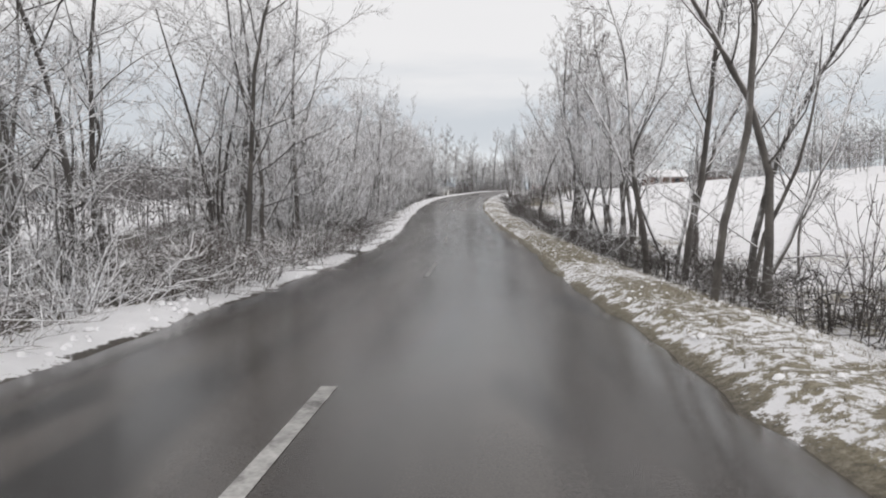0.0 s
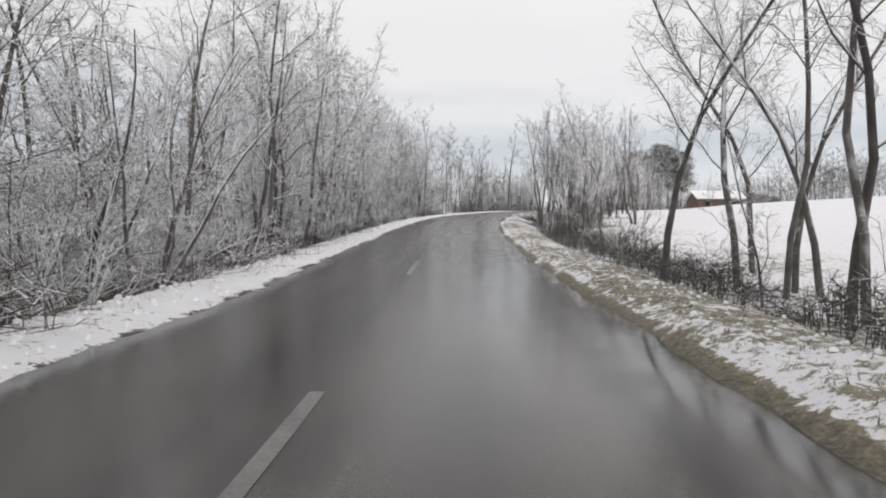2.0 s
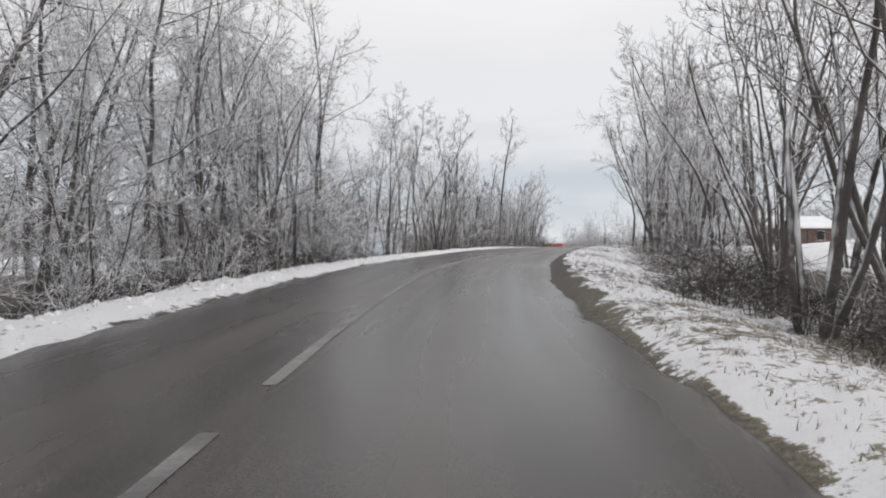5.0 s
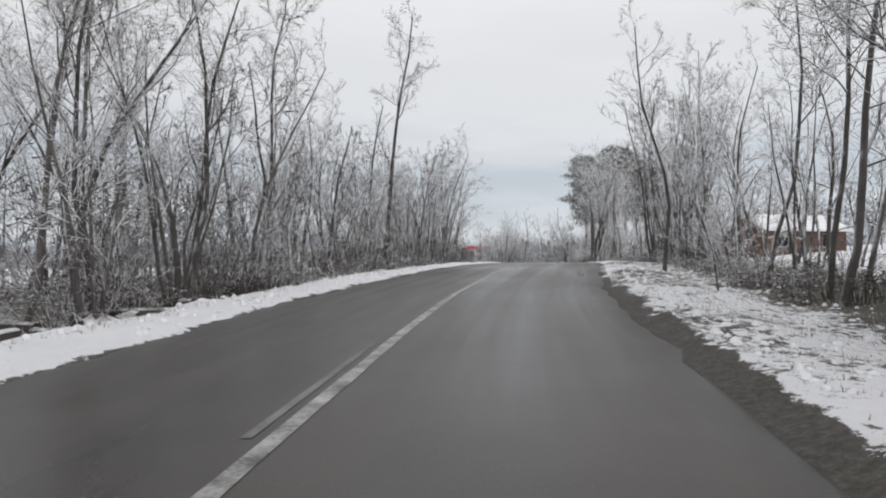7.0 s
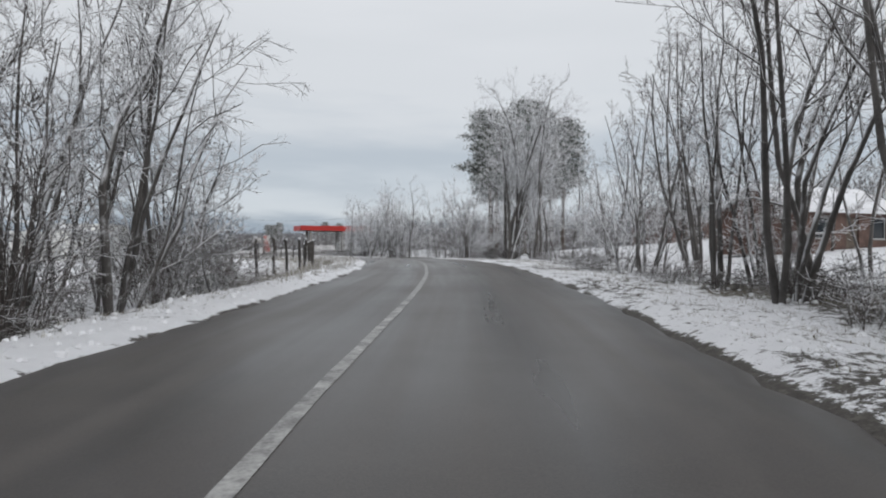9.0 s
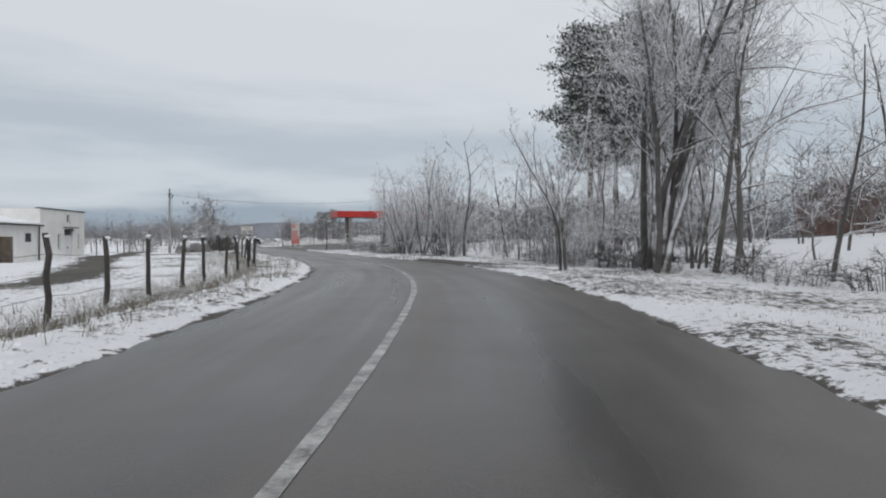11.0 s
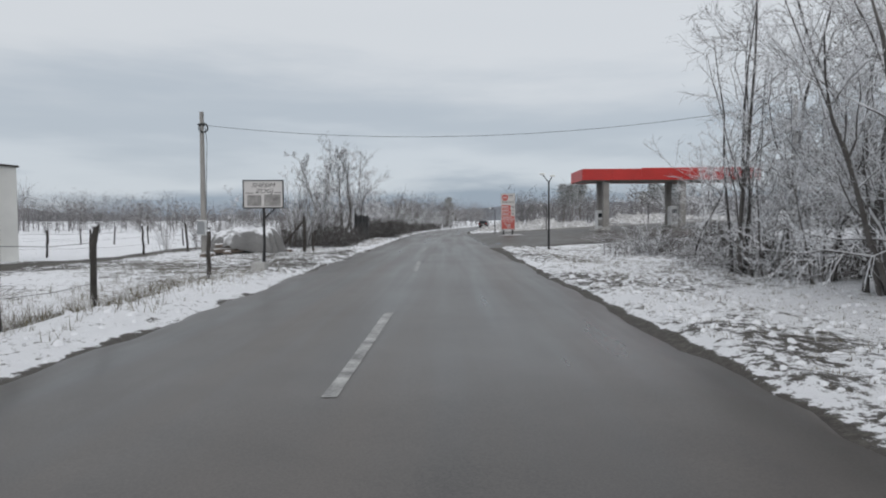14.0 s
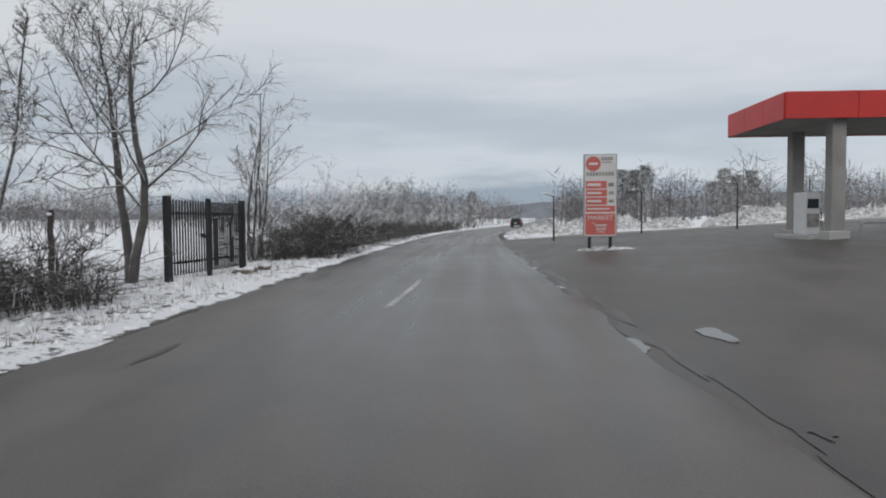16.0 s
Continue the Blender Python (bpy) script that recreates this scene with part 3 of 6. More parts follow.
# ---- the road ----
road_d = np.array([-3.12, -3.0, -2.4, -1.6, -0.8, 0, 0.8, 1.6, 2.4, 3.0, 3.12])


def crown(s, d):
    a = np.abs(d)
    x, y = plan(s, d)
    return road_z(s) + 0.03 * (1 - (a / 3.1) ** 2) - 0.05 * smooth(3.0, 3.12, a) + 0.004 * bumps(x, y, 1.6)


def ragged(s, d):
    """The worn edge of the asphalt: the outer lines wander by a hand's width."""
    x, y = plan(s, np.sign(d) * 3)
    return d + np.where(np.abs(d) > 2.9, np.sign(d) * 0.10 * (bumps(x, y, 0.5) + bumps(y, x, 1.7)), 0)


def road_mesh():
    ss = np.concatenate([[-34], np.arange(-20, 4, 2), np.arange(4, 270, 0.5), np.arange(270, 420, 4), np.arange(420, 640, 12)])
    sg, dg = np.meshgrid(ss, road_d, indexing="ij")
    me = grid_mesh("road", ss, road_d, crown, ASPHALT, uv=True)
    x, y = plan(sg, ragged(sg, dg))
    co = np.stack([x, y, crown(sg, dg)], -1)
    me.vertices.foreach_set("co", co.ravel())
    me.update()
    return me


road = tagged(new("road", road_mesh()), "wet grey asphalt country road with worn edges", "road", kind="structure")


# ---- trees ----
def sliver_into(verts, faces, p, q, r, rng):
    """The finest twig: one thin tapering sliver."""
    side = np.cross(q - p, rng.normal(0, 1, 3))
    side = side / (np.linalg.norm(side) + 1e-9) * r
    i = len(verts)
    verts += [p - side, p + side, q]
    faces.append((i, i + 1, i + 2))


def spray_into(verts, faces, p, q, r, rng):
    """A forked twig: a shoot with a side shoot to each hand."""
    w = q - p
    flat = np.cross(w, rng.normal(0, 1, 3) * (0.35, 0.35, 1.0))
    flat = flat / (np.linalg.norm(flat) + 1e-9) * np.linalg.norm(w)
    sliver_into(verts, faces, p, q, r, rng)
    for k, f in ((-1, rng.uniform(0.15, 0.4)), (1, rng.uniform(0.4, 0.7))):
        a = p + w * f
        b = a + (w * 0.75 + flat * k * rng.uniform(0.4, 0.8)) * (1 - f) * rng.uniform(0.7, 1.0) + np.array((0, 0, 0.02))
        sliver_into(verts, faces, a, b, r * 0.8, rng)


def grow(rng, verts, faces, twv, twf, start, way, length, radius, level, levels, spec):
    """One branch and, on it, its own branches. Level 0 is a stem; the last two levels go into the crown."""
    steps = spec.get("steps", (7, 5, 2, 1))[level]
    pts, rad = [start], [radius]
    p, w = start.copy(), way / np.linalg.norm(way)
    for i in range(steps):
        wander = rng.normal(0, (0.1, 0.15, 0.2, 0.25)[level] * spec["crook"], 3)
        w = w + wander + np.array((0, 0, (0.05, spec["rise"], 0.08, 0.02)[level]))
        w = w / np.linalg.norm(w)
        p = p + w * length / steps
        pts.append(p.copy())
        rad.append(max(radius * (1 - (i + 1) / steps * (0.8, 0.82, 0.7, 0.5)[level]), spec["thin"]))
    if level <= 1:
        tube_into(verts, faces, pts, rad, spec.get("sides", (5, 3))[level])
    else:
        if level + 1 == levels and steps == 1:
            spray_into(twv, twf, pts[0], pts[1], rad[0] * 0.8, rng)
        else:
            tube_into(twv, twf, pts, rad, 3)
    if level + 1 >= levels:
        return
    if level == 1 and levels == 4:
        # fine twigs all along the limb
        for k in range(6 if spec["thin"] < 0.01 else 3):
            i = int(rng.integers(steps))
            q = pts[i] + (pts[i + 1] - pts[i]) * rng.uniform(0, 1)
            go = rng.normal(0, 1, 3) * np.array((1, 1, 0.6)) + (pts[-1] - pts[0]) / length * 0.9 + np.array((0, 0, 0.25))
            spray_into(twv, twf, q, q + go / np.linalg.norm(go) * rng.uniform(0.12, 0.26) * length ** 0.6, spec["thin"] * 0.7, rng)
    n = spec["limbs"][level]
    low = spec["clear"] if level == 0 else 0.15
    for k in range(n):
        f = low + (1 - low) * (k + rng.uniform(0, 1)) / n
        f = min(f, 0.99)
        i = min(int(f * steps), steps - 1)
        u = f * steps - i
        q = pts[i] * (1 - u) + pts[i + 1] * u
        r = rad[i] * (1 - u) + rad[i + 1] * u
        t = pts[i + 1] - pts[i]
        t = t / np.linalg.norm(t)
        az = rng.uniform(0, 2 * math.pi)
        ref = np.cross(t, (0, 0, 1.0) if abs(t[2]) < 0.95 else (1.0, 0, 0))
        ref = ref / np.linalg.norm(ref)
        out = math.cos(az) * ref + math.sin(az) * np.cross(t, ref)
        ang = radians(rng.uniform(*spec["angle"]) if level == 0 else rng.uniform(28, 60))
        way2 = t * math.cos(ang) + out * math.sin(ang)
        reach = length * (spec["reach"] if level == 0 else (0, 0.46, 0.68)[level]) * rng.uniform(0.65, 1.15) * (1.0 - spec["taper"] * f if level == 0 else 1 - 0.35 * f)
        grow(rng, verts, faces, twv, twf, q, way2, reach, max(r * rng.uniform(0.4, 0.6), spec["thin"]), level + 1, levels, spec)


def bare_tree(name, seed, height, label, twigs, stems=1, girth=0.011, clear=0.3, limbs=(12, 7, 4), reach=0.42, angle=(28, 60), rise=0.06, crook=1.0, thin=0.008, lean=0.05, taper=0.55, steps=(7, 5, 2, 1)):
    """A leafless tree: an Empty with a trunk (stems and limbs) and a crown (branches and twigs)."""
    rng = np.random.default_rng(seed)
    spec = dict(limbs=limbs, clear=clear, reach=reach, angle=angle, rise=rise, crook=crook, thin=thin, taper=taper, steps=steps)
    v, f, tv, tf = [], [], [], []
    for k in range(stems):
        az = rng.uniform(0, 2 * math.pi)
        off = np.array((math.cos(az), math.sin(az), 0)) * (0 if stems == 1 else rng.uniform(0.05, 0.12) * stems ** 0.5)
        out = np.array((math.cos(az) * lean * rng.uniform(0.3, 1.6), math.sin(az) * lean * rng.uniform(0.3, 1.6), 1))
        tall = height * rng.uniform(0.72, 1.0) if stems > 1 else height
        grow(rng, v, f, tv, tf, off + np.array((0, 0, -0.25)), out, tall, tall * girth * rng.uniform(0.8, 1.2), 0, 4, spec)
    tree = thing(name, label, "tree", "roadside trees")
    if "scrub" in name:
        part_mesh("stem_mass", mesh_of("stem_mass", v, f, BARK, True), tree)["kind"] = "stuff"
        part_mesh("twig_mass", mesh_of("twig_mass", tv, tf, twigs, True), tree)["kind"] = "stuff"
        return tagged(tree, category="bush", group="roadside scrub")
    part_mesh("trunk", mesh_of("trunk", v, f, BARK, True), tree)
    part_mesh("crown", mesh_of("crown", tv, tf, twigs, True), tree, "fine bare twigs dusted with snow")
    return tree


def thicket(name, seed, height, label, twigs, stems=13, spread=0.9):
    """A leafless bush of many thin stems."""
    rng = np.random.default_rng(seed)
    v, f, tv, tf = [], [], [], []
    spec = dict(limbs=(5, 3, 2), clear=0.2, reach=0.5, angle=(25, 65), rise=0.04, crook=1.5, thin=0.007, taper=0.55, steps=(4, 2, 1, 1), sides=(3, 3))
    for k in range(stems):
        az, r = rng.uniform(0, 2 * math.pi), rng.uniform(0, spread * 0.5)
        out = np.array((math.cos(az) * rng.uniform(0.1, spread), math.sin(az) * rng.uniform(0.1, spread), 1))
        grow(rng, v, f, tv, tf, np.array((math.cos(az) * r, math.sin(az) * r, -0.15)), out, height * rng.uniform(0.55, 1.1), 0.014, 0, 3, spec)
    bush = thing(name, label, "bush", "roadside bushes")
    part_mesh("stem_mass", mesh_of("stem_mass", v, f, twigs, True), bush)["kind"] = "stuff"
    part_mesh("twig_mass", mesh_of("twig_mass", tv, tf, twigs, True), bush)["kind"] = "stuff"
    return bush


def bramble(name, seed, height, width, label, twigs, canes=52):
    """A low tangle of arching canes with short side shoots."""
    rng = np.random.default_rng(seed)
    v, f, tv, tf = [], [], [], []
    for k in range(canes):
        az, r = rng.uniform(0, 2 * math.pi), width * 0.42 * math.sqrt(rng.uniform(0, 1))
        p = np.array((math.cos(az) * r, math.sin(az) * r, -0.12))
        h = height * rng.uniform(0.5, 1.1) * (1.15 - 0.6 * (r / width / 0.42) ** 2)
        az += rng.normal(0, 1.0)
        reach = rng.uniform(0.15, 0.75) * width * 0.5
        end = p + np.array((math.cos(az) * reach, math.sin(az) * reach, h))
        mid = p + np.array((math.cos(az) * reach * 0.3, math.sin(az) * reach * 0.3, h * 0.72))
        tip = end + np.array((math.cos(az) * reach * 0.5, math.sin(az) * reach * 0.5, -h * rng.uniform(-0.15, 0.35)))
        pts = [p, mid, end, tip]
        tube_into(v, f, [p, mid, tip], [0.011, 0.009, 0.004], 3)
        pts = [p, mid, mid + (tip - mid) * 0.5, tip]
        for j in range(15):
            i = int(rng.integers(3))
            q = pts[i] + (pts[i + 1] - pts[i]) * rng.uniform(0, 1)
            w = rng.normal(0, 1, 3)
            w[2] = abs(w[2]) * 0.8
            q2 = q + w / np.linalg.norm(w) * rng.uniform(0.15, 0.45) * height ** 0.5
            sliver_into(tv, tf, q, q2, 0.008, rng)
    bush = thing(name, label, "bush", "roadside brambles")
    part_mesh("cane_mass", mesh_of("cane_mass", v, f, twigs, True), bush)["kind"] = "stuff"
    part_mesh("twig_mass", mesh_of("twig_mass", tv, tf, twigs, True), bush)["kind"] = "stuff"
    return bush


def needle_tufts(rng, spots, size, count):
    """Flat clumps of needle shoots round the given spots (place, width)."""
    v, f = [], []
    for p, wide in spots:
        for k in range(count):
            w = rng.normal(0, 1, 3)
            w[2] = abs(w[2]) * 0.8 + 0.15
            w = w / np.linalg.norm(w) * size * rng.uniform(0.6, 1.15)
            q = p + rng.normal(0, 0.5, 3) * wide * np.array((1, 1, 0.38))
            side = np.cross(w, rng.normal(0, 1, 3))
            side = side / np.linalg.norm(side) * size * 0.16
            i = len(v)
            v += [q - side, q + side, q + w]
            f.append((i, i + 1, i + 2))
    return v, f


def pine(name, seed, height, label, low=0.46, group="pine grove", spread=0.19):
    """A pine: a bare leaning trunk, and boughs in an uneven umbrella that carry flat clumps of needles."""
    rng = np.random.default_rng(seed)
    v, f = [], []
    lean = rng.normal(0, 0.012, 2)
    pts = [np.array((lean[0] * z + 0.12 * math.sin(z * 0.5 + seed), lean[1] * z, z)) for z in np.linspace(-0.3, height * 0.96, 9)]
    tube_into(v, f, pts, np.linspace(0.02 * height ** 0.9, 0.03, 9), 7)
    tall = height > 5
    spots = []
    for k in range(46):
        u = low + (0.98 - low) * ((k + rng.uniform(0, 1)) / 46)
        i = min(int(u * 8), 7)
        p = pts[i] + (pts[i + 1] - pts[i]) * (u * 8 - i)
        az = k * 2.4 + rng.normal(0, 0.3)
        shape = min(1.0, 0.55 + 2.2 * (u - low) / (1 - low)) * (1.06 - (u - low) / (1 - low)) ** 0.75
        r = height * spread * shape * rng.uniform(0.45, 1.1) + (0.25 if tall else 0.15)
        q = p + np.array((math.cos(az) * r, math.sin(az) * r, r * rng.uniform(0.15, 0.6)))
        tube_into(v, f, [p, (p + q) / 2 - np.array((0, 0, 0.05 * r)), q], [0.004 * height, 0.003 * height, 0.0012 * height], 4)
        for j in range(5):
            c = rng.uniform(0.45, 1.05)
            spots.append((p + (q - p) * c + rng.normal(0, 0.2 if tall else 0.1, 3) * np.array((1, 1, 0.5)), rng.uniform(0.5, 0.95) if tall else 0.3))
    tree = thing(name, label, "tree", group)
    part_mesh("trunk", mesh_of("trunk", v, f, PINE_BARK, True), tree)
    nv, nf = needle_tufts(rng, spots, 0.3 if tall else 0.16, 42)
    part_mesh("crown", mesh_of("crown", nv, nf, NEEDLES), tree, "dark green needle crown dusted with snow")
    return tree


FROSTY = "leafless deciduous tree with frosted snowy twigs by the road"
TALL = "tall slender leafless tree with few limbs by the road"
CLUMP = "clump of several leafless stems with snowy twigs by the road"
BUSH = "leafless bush of thin snowy stems at the wood's edge"
BRAMBLE = "low dark tangle of leafless brambles at the wood's edge"
KINDS = {
    "oak_a": bare_tree("leafless_tree", 11, 8.5, FROSTY, TWIG, clear=0.22, limbs=(12, 9, 8), reach=0.53, angle=(35, 70), rise=0.05, crook=1.25, lean=0.12),
    "oak_b": bare_tree("leafless_tree", 12, 9.5, FROSTY, TWIG, clear=0.25, limbs=(12, 9, 8), reach=0.47, angle=(32, 66), rise=0.05, crook=1.3, lean=0.1),
    "oak_c": bare_tree("leafless_tree", 13, 7.5, FROSTY, TWIG, stems=2, clear=0.2, limbs=(8, 8, 8), reach=0.52, angle=(35, 72), rise=0.05, lean=0.2, crook=1.2),
    "slim_a": bare_tree("slender_tree", 14, 10.0, TALL, TWIG, clear=0.3, limbs=(13, 7, 9), reach=0.34, angle=(30, 62), girth=0.0085),
    "slim_b": bare_tree("slender_tree", 15, 11.5, TALL, TWIG_BARE, clear=0.4, limbs=(13, 7, 9), reach=0.32, angle=(30, 62), girth=0.0085),
    "clump_a": bare_tree("tree_clump", 16, 8.0, CLUMP, TWIG, stems=4, clear=0.25, limbs=(6, 6, 6), reach=0.43, angle=(28, 62), lean=0.2, girth=0.009, steps=(6, 4, 1, 1)),
    "clump_b": bare_tree("tree_clump", 17, 9.5, CLUMP, TWIG_BARE, stems=5, clear=0.3, limbs=(6, 6, 5), reach=0.41, angle=(25, 58), lean=0.2, girth=0.009, steps=(6, 4, 1, 1)),
    "sapling": bare_tree("young_tree", 18, 5.0, "thin young leafless tree with snowy twigs", TWIG, clear=0.2, limbs=(10, 5, 6), reach=0.38, angle=(30, 65), girth=0.010),
    "oak_d": bare_tree("leafless_tree", 19, 9.0, FROSTY, TWIG, clear=0.2, limbs=(13, 9, 7), reach=0.45, angle=(40, 75), rise=0.06, crook=1.35, lean=0.1),
    "scrub_a": bare_tree("frosted_scrub", 51, 3.3, "rounded scrub of dense frosted twigs at the wood's edge", TWIG, stems=5, clear=0.08, limbs=(8, 5, 6), reach=0.64, angle=(45, 85), rise=0.0, lean=0.5, girth=0.008, crook=1.4, taper=0.3, thin=0.007, steps=(6, 3, 1, 1)),
    "scrub_b": bare_tree("frosted_scrub", 52, 2.7, "rounded scrub of dense frosted twigs at the wood's edge", TWIG, stems=6, clear=0.06, limbs=(7, 5, 5), reach=0.68, angle=(45, 88), rise=0.0, lean=0.6, girth=0.009, crook=1.5, taper=0.3, thin=0.007, steps=(6, 3, 1, 1)),
    "scrub_c": bare_tree("dark_scrub", 53, 2.6, "rounded dark scrub of dense thin twigs at the wood's edge", TWIG_BARE, stems=6, clear=0.05, limbs=(7, 5, 5), reach=0.62, angle=(35, 80), rise=0.03, lean=0.5, girth=0.009, crook=1.4, taper=0.3, thin=0.007, steps=(6, 3, 1, 1)),
    "lone": bare_tree("lone_tall_tree", 20, 11.5, "tall tree with a bare trunk and a small high crown", TWIG, clear=0.6, limbs=(14, 8, 10), reach=0.26, angle=(30, 70), girth=0.011),
    "lone_low": bare_tree("spreading_tree", 44, 7.2, "spreading leafless tree with fine twigs beside a metal gate", TWIG_BARE, stems=2, clear=0.3, limbs=(12, 10, 9), reach=0.64, angle=(35, 68), rise=0.04, girth=0.021, crook=1.0, lean=0.1, taper=0.35),
    "lone_two": bare_tree("spreading_tree", 45, 5.6, "leafless tree with two stems in the hedge beside the gate", TWIG_BARE, stems=2, clear=0.35, limbs=(9, 7, 8), reach=0.42, angle=(30, 65), girth=0.012, lean=0.14),
    "round_a": bare_tree("low_round_tree", 28, 4.6, "low rounded leafless tree with dense frosted twigs", TWIG, stems=3, clear=0.12, limbs=(8, 5, 6), reach=0.57, angle=(35, 75), lean=0.3, girth=0.01, steps=(6, 4, 1, 1)),
    "round_b": bare_tree("low_round_tree", 29, 5.4, "low rounded leafless tree with dense frosted twigs", TWIG, stems=4, clear=0.15, limbs=(6, 5, 5), reach=0.52, angle=(30, 70), lean=0.28, girth=0.01, steps=(6, 4, 1, 1)),
    "great": bare_tree("great_tree", 46, 13.0, "broad many-stemmed leafless tree with dense frosted twigs", TWIG, stems=5, clear=0.4, limbs=(11, 9, 8), reach=0.44, angle=(25, 58), lean=0.24, girth=0.0135, taper=0.35),
    "back_a": bare_tree("woodland_tree", 26, 9.0, "leafless tree deep in the frosted wood", TWIG, clear=0.15, limbs=(10, 5, 5), reach=0.44, angle=(35, 70), thin=0.012, steps=(6, 4, 1, 1)),
    "back_b": bare_tree("woodland_tree", 27, 8.0, "leafless tree deep in the frosted wood", TWIG_BARE, stems=2, clear=0.2, limbs=(7, 5, 6), reach=0.42, angle=(32, 66), lean=0.15, thin=0.012, girth=0.01, steps=(6, 4, 1, 1)),
    "bush_d": thicket("leafless_bush", 25, 1.6, BUSH, TWIG, stems=16, spread=1.6),
    "bush_a": thicket("leafless_bush", 21, 1.9, BUSH, TWIG),
    "bush_b": thicket("leafless_bush", 22, 1.5, BUSH, TWIG_BARE, stems=15, spread=1.3),
    "bush_c": thicket("leafless_bush", 23, 2.8, BUSH, TWIG_BARE, stems=14, spread=0.7),
    "bramble_a": bramble("bramble_bush", 34, 1.0, 2.2, BRAMBLE, UNDERGROWTH),
    "bramble_b": bramble("bramble_bush", 35, 1.35, 2.4, BRAMBLE, UNDERGROWTH, 60),
    "bramble_c": bramble("bramble_bush", 36, 1.1, 2.6, "low tangle of brambles with snow on the canes", TWIG_BARE, 60),
    "pine_a": pine("pine_tree", 31, 13.5, "tall pine with a bare trunk and frosted needle crown"),
    "shrub": pine("evergreen_shrub", 33, 2.6, "dark evergreen shrub dusted with snow by the road", 0.12, "evergreen shrubs"),
    "pine_b": pine("pine_tree", 32, 11.5, "tall pine with a bare trunk and frosted needle crown"),
}
USED = set()


def plant(kind, s, d, scale=1.0, turn=0.0, lean=0.0, tip=0.0):
    """Sets the first of a kind where it belongs, and copies it from then on."""
    m = put(s, d, 0.0, turn, lean, tip)
    ob = KINDS[kind]
    if kind in USED:
        ob = copy_thing(ob, m)
    USED.add(kind)
    ob.matrix_basis = m @ Matrix.Diagonal((scale, scale, scale, 1))
    return ob


def sow(seed, kinds, count, s0, s1, d0, d1, scale=(0.8, 1.15), lean=4):
    """A loose wood: jittered steps along s, random depth."""
    rng = np.random.default_rng(seed)
    for k in range(count):
        s = s0 + (s1 - s0) * (k + rng.uniform(0, 1)) / count
        d = d0 + (d1 - d0) * rng.uniform(0, 1) ** 1.3
        plant(kinds[int(rng.integers(len(kinds)))], s, d, rng.uniform(*scale), rng.uniform(0, 360), rng.normal(0, lean), rng.normal(0, lean))


# first stretch, left: a dense frosted wood along the verge
for row in (("oak_a", 13.2, -6.8, 1.1, 40, -9), ("oak_b", 16.4, -5.4, 1.0, 10, 2), ("oak_d", 18.1, -5.5, 1.0, 80, 5), ("oak_c", 20.0, -6.4, 1.0, 120, 4),
            ("oak_a", 33.0, -6.2, 0.95, 200, 6), ("oak_b", 43.5, -7.0, 1.0, 30), ("oak_d", 47.6, -5.9, 1.0, 300), ("slim_a", 51.5, -7.1, 1.0, 10), ("oak_c", 38.5, -6.6, 0.9, 60),
            ("slim_b", 54.0, -5.6, 0.9, 50), ("slim_a", 56.4, -5.8, 1.05, 20), ("slim_a", 57.4, -6.2, 1.0, 230), ("slim_b", 64.0, -5.6, 0.9, 90)):
    plant(*row)
sow(41, ["oak_a", "oak_b", "oak_c", "oak_d", "clump_a", "oak_d"], 34, 6, 76, -6.0, -9.0)
sow(61, ["back_a", "back_b"], 24, 8, 84, -9.0, -15.0)
sow(85, ["back_a", "back_b", "oak_d"], 14, 36, 84, -7.5, -11.0, (0.8, 1.1))
sow(42, ["slim_a", "clump_a", "sapling", "round_b", "oak_d"], 22, 46, 82, -5.6, -9, (0.7, 1.0))
sow(43, ["bush_a", "round_a", "round_b", "bush_d"], 40, 6, 84, -5.4, -7.4, (0.7, 1.15), 6)
sow(91, ["scrub_a", "scrub_b", "scrub_a", "scrub_c"], 26, 24, 52, -5.8, -8.0, (0.8, 1.2), 5)
sow(92, ["scrub_b", "scrub_c", "scrub_c"], 16, 6, 24, -5.8, -8.0, (0.6, 0.95), 5)
sow(93, ["scrub_c", "scrub_c", "scrub_b"], 26, 48, 82, -5.9, -8.5, (0.6, 0.95), 5)
sow(71, ["bramble_c", "bush_d", "bramble_b", "bush_a"], 12, 26, 46, -5.0, -6.2, (0.8, 1.3), 5)
for row in (("oak_d", 46.0, -5.4, 1.05, 140, 4), ("oak_a", 48.8, -5.9, 1.05, 250), ("oak_b", 50.4, -5.3, 0.95, 60), ("oak_d", 53.0, -6.4, 1.0, 10), ("oak_a", 55.6, -5.6, 0.95, 300), ("oak_d", 58.5, -5.9, 0.95, 200), ("oak_b", 61.0, -5.5, 0.9, 170), ("oak_a", 64.5, -6.0, 0.9, 20)):
    plant(*row)
sow(84, ["bramble_a", "bramble_b"], 24, 46, 86, -5.2, -6.4, (0.35, 0.8), 5)
sow(81, ["bramble_c", "bramble_b", "bush_d", "bramble_c"], 20, 5, 28, -4.3, -5.8, (0.7, 1.15), 5)
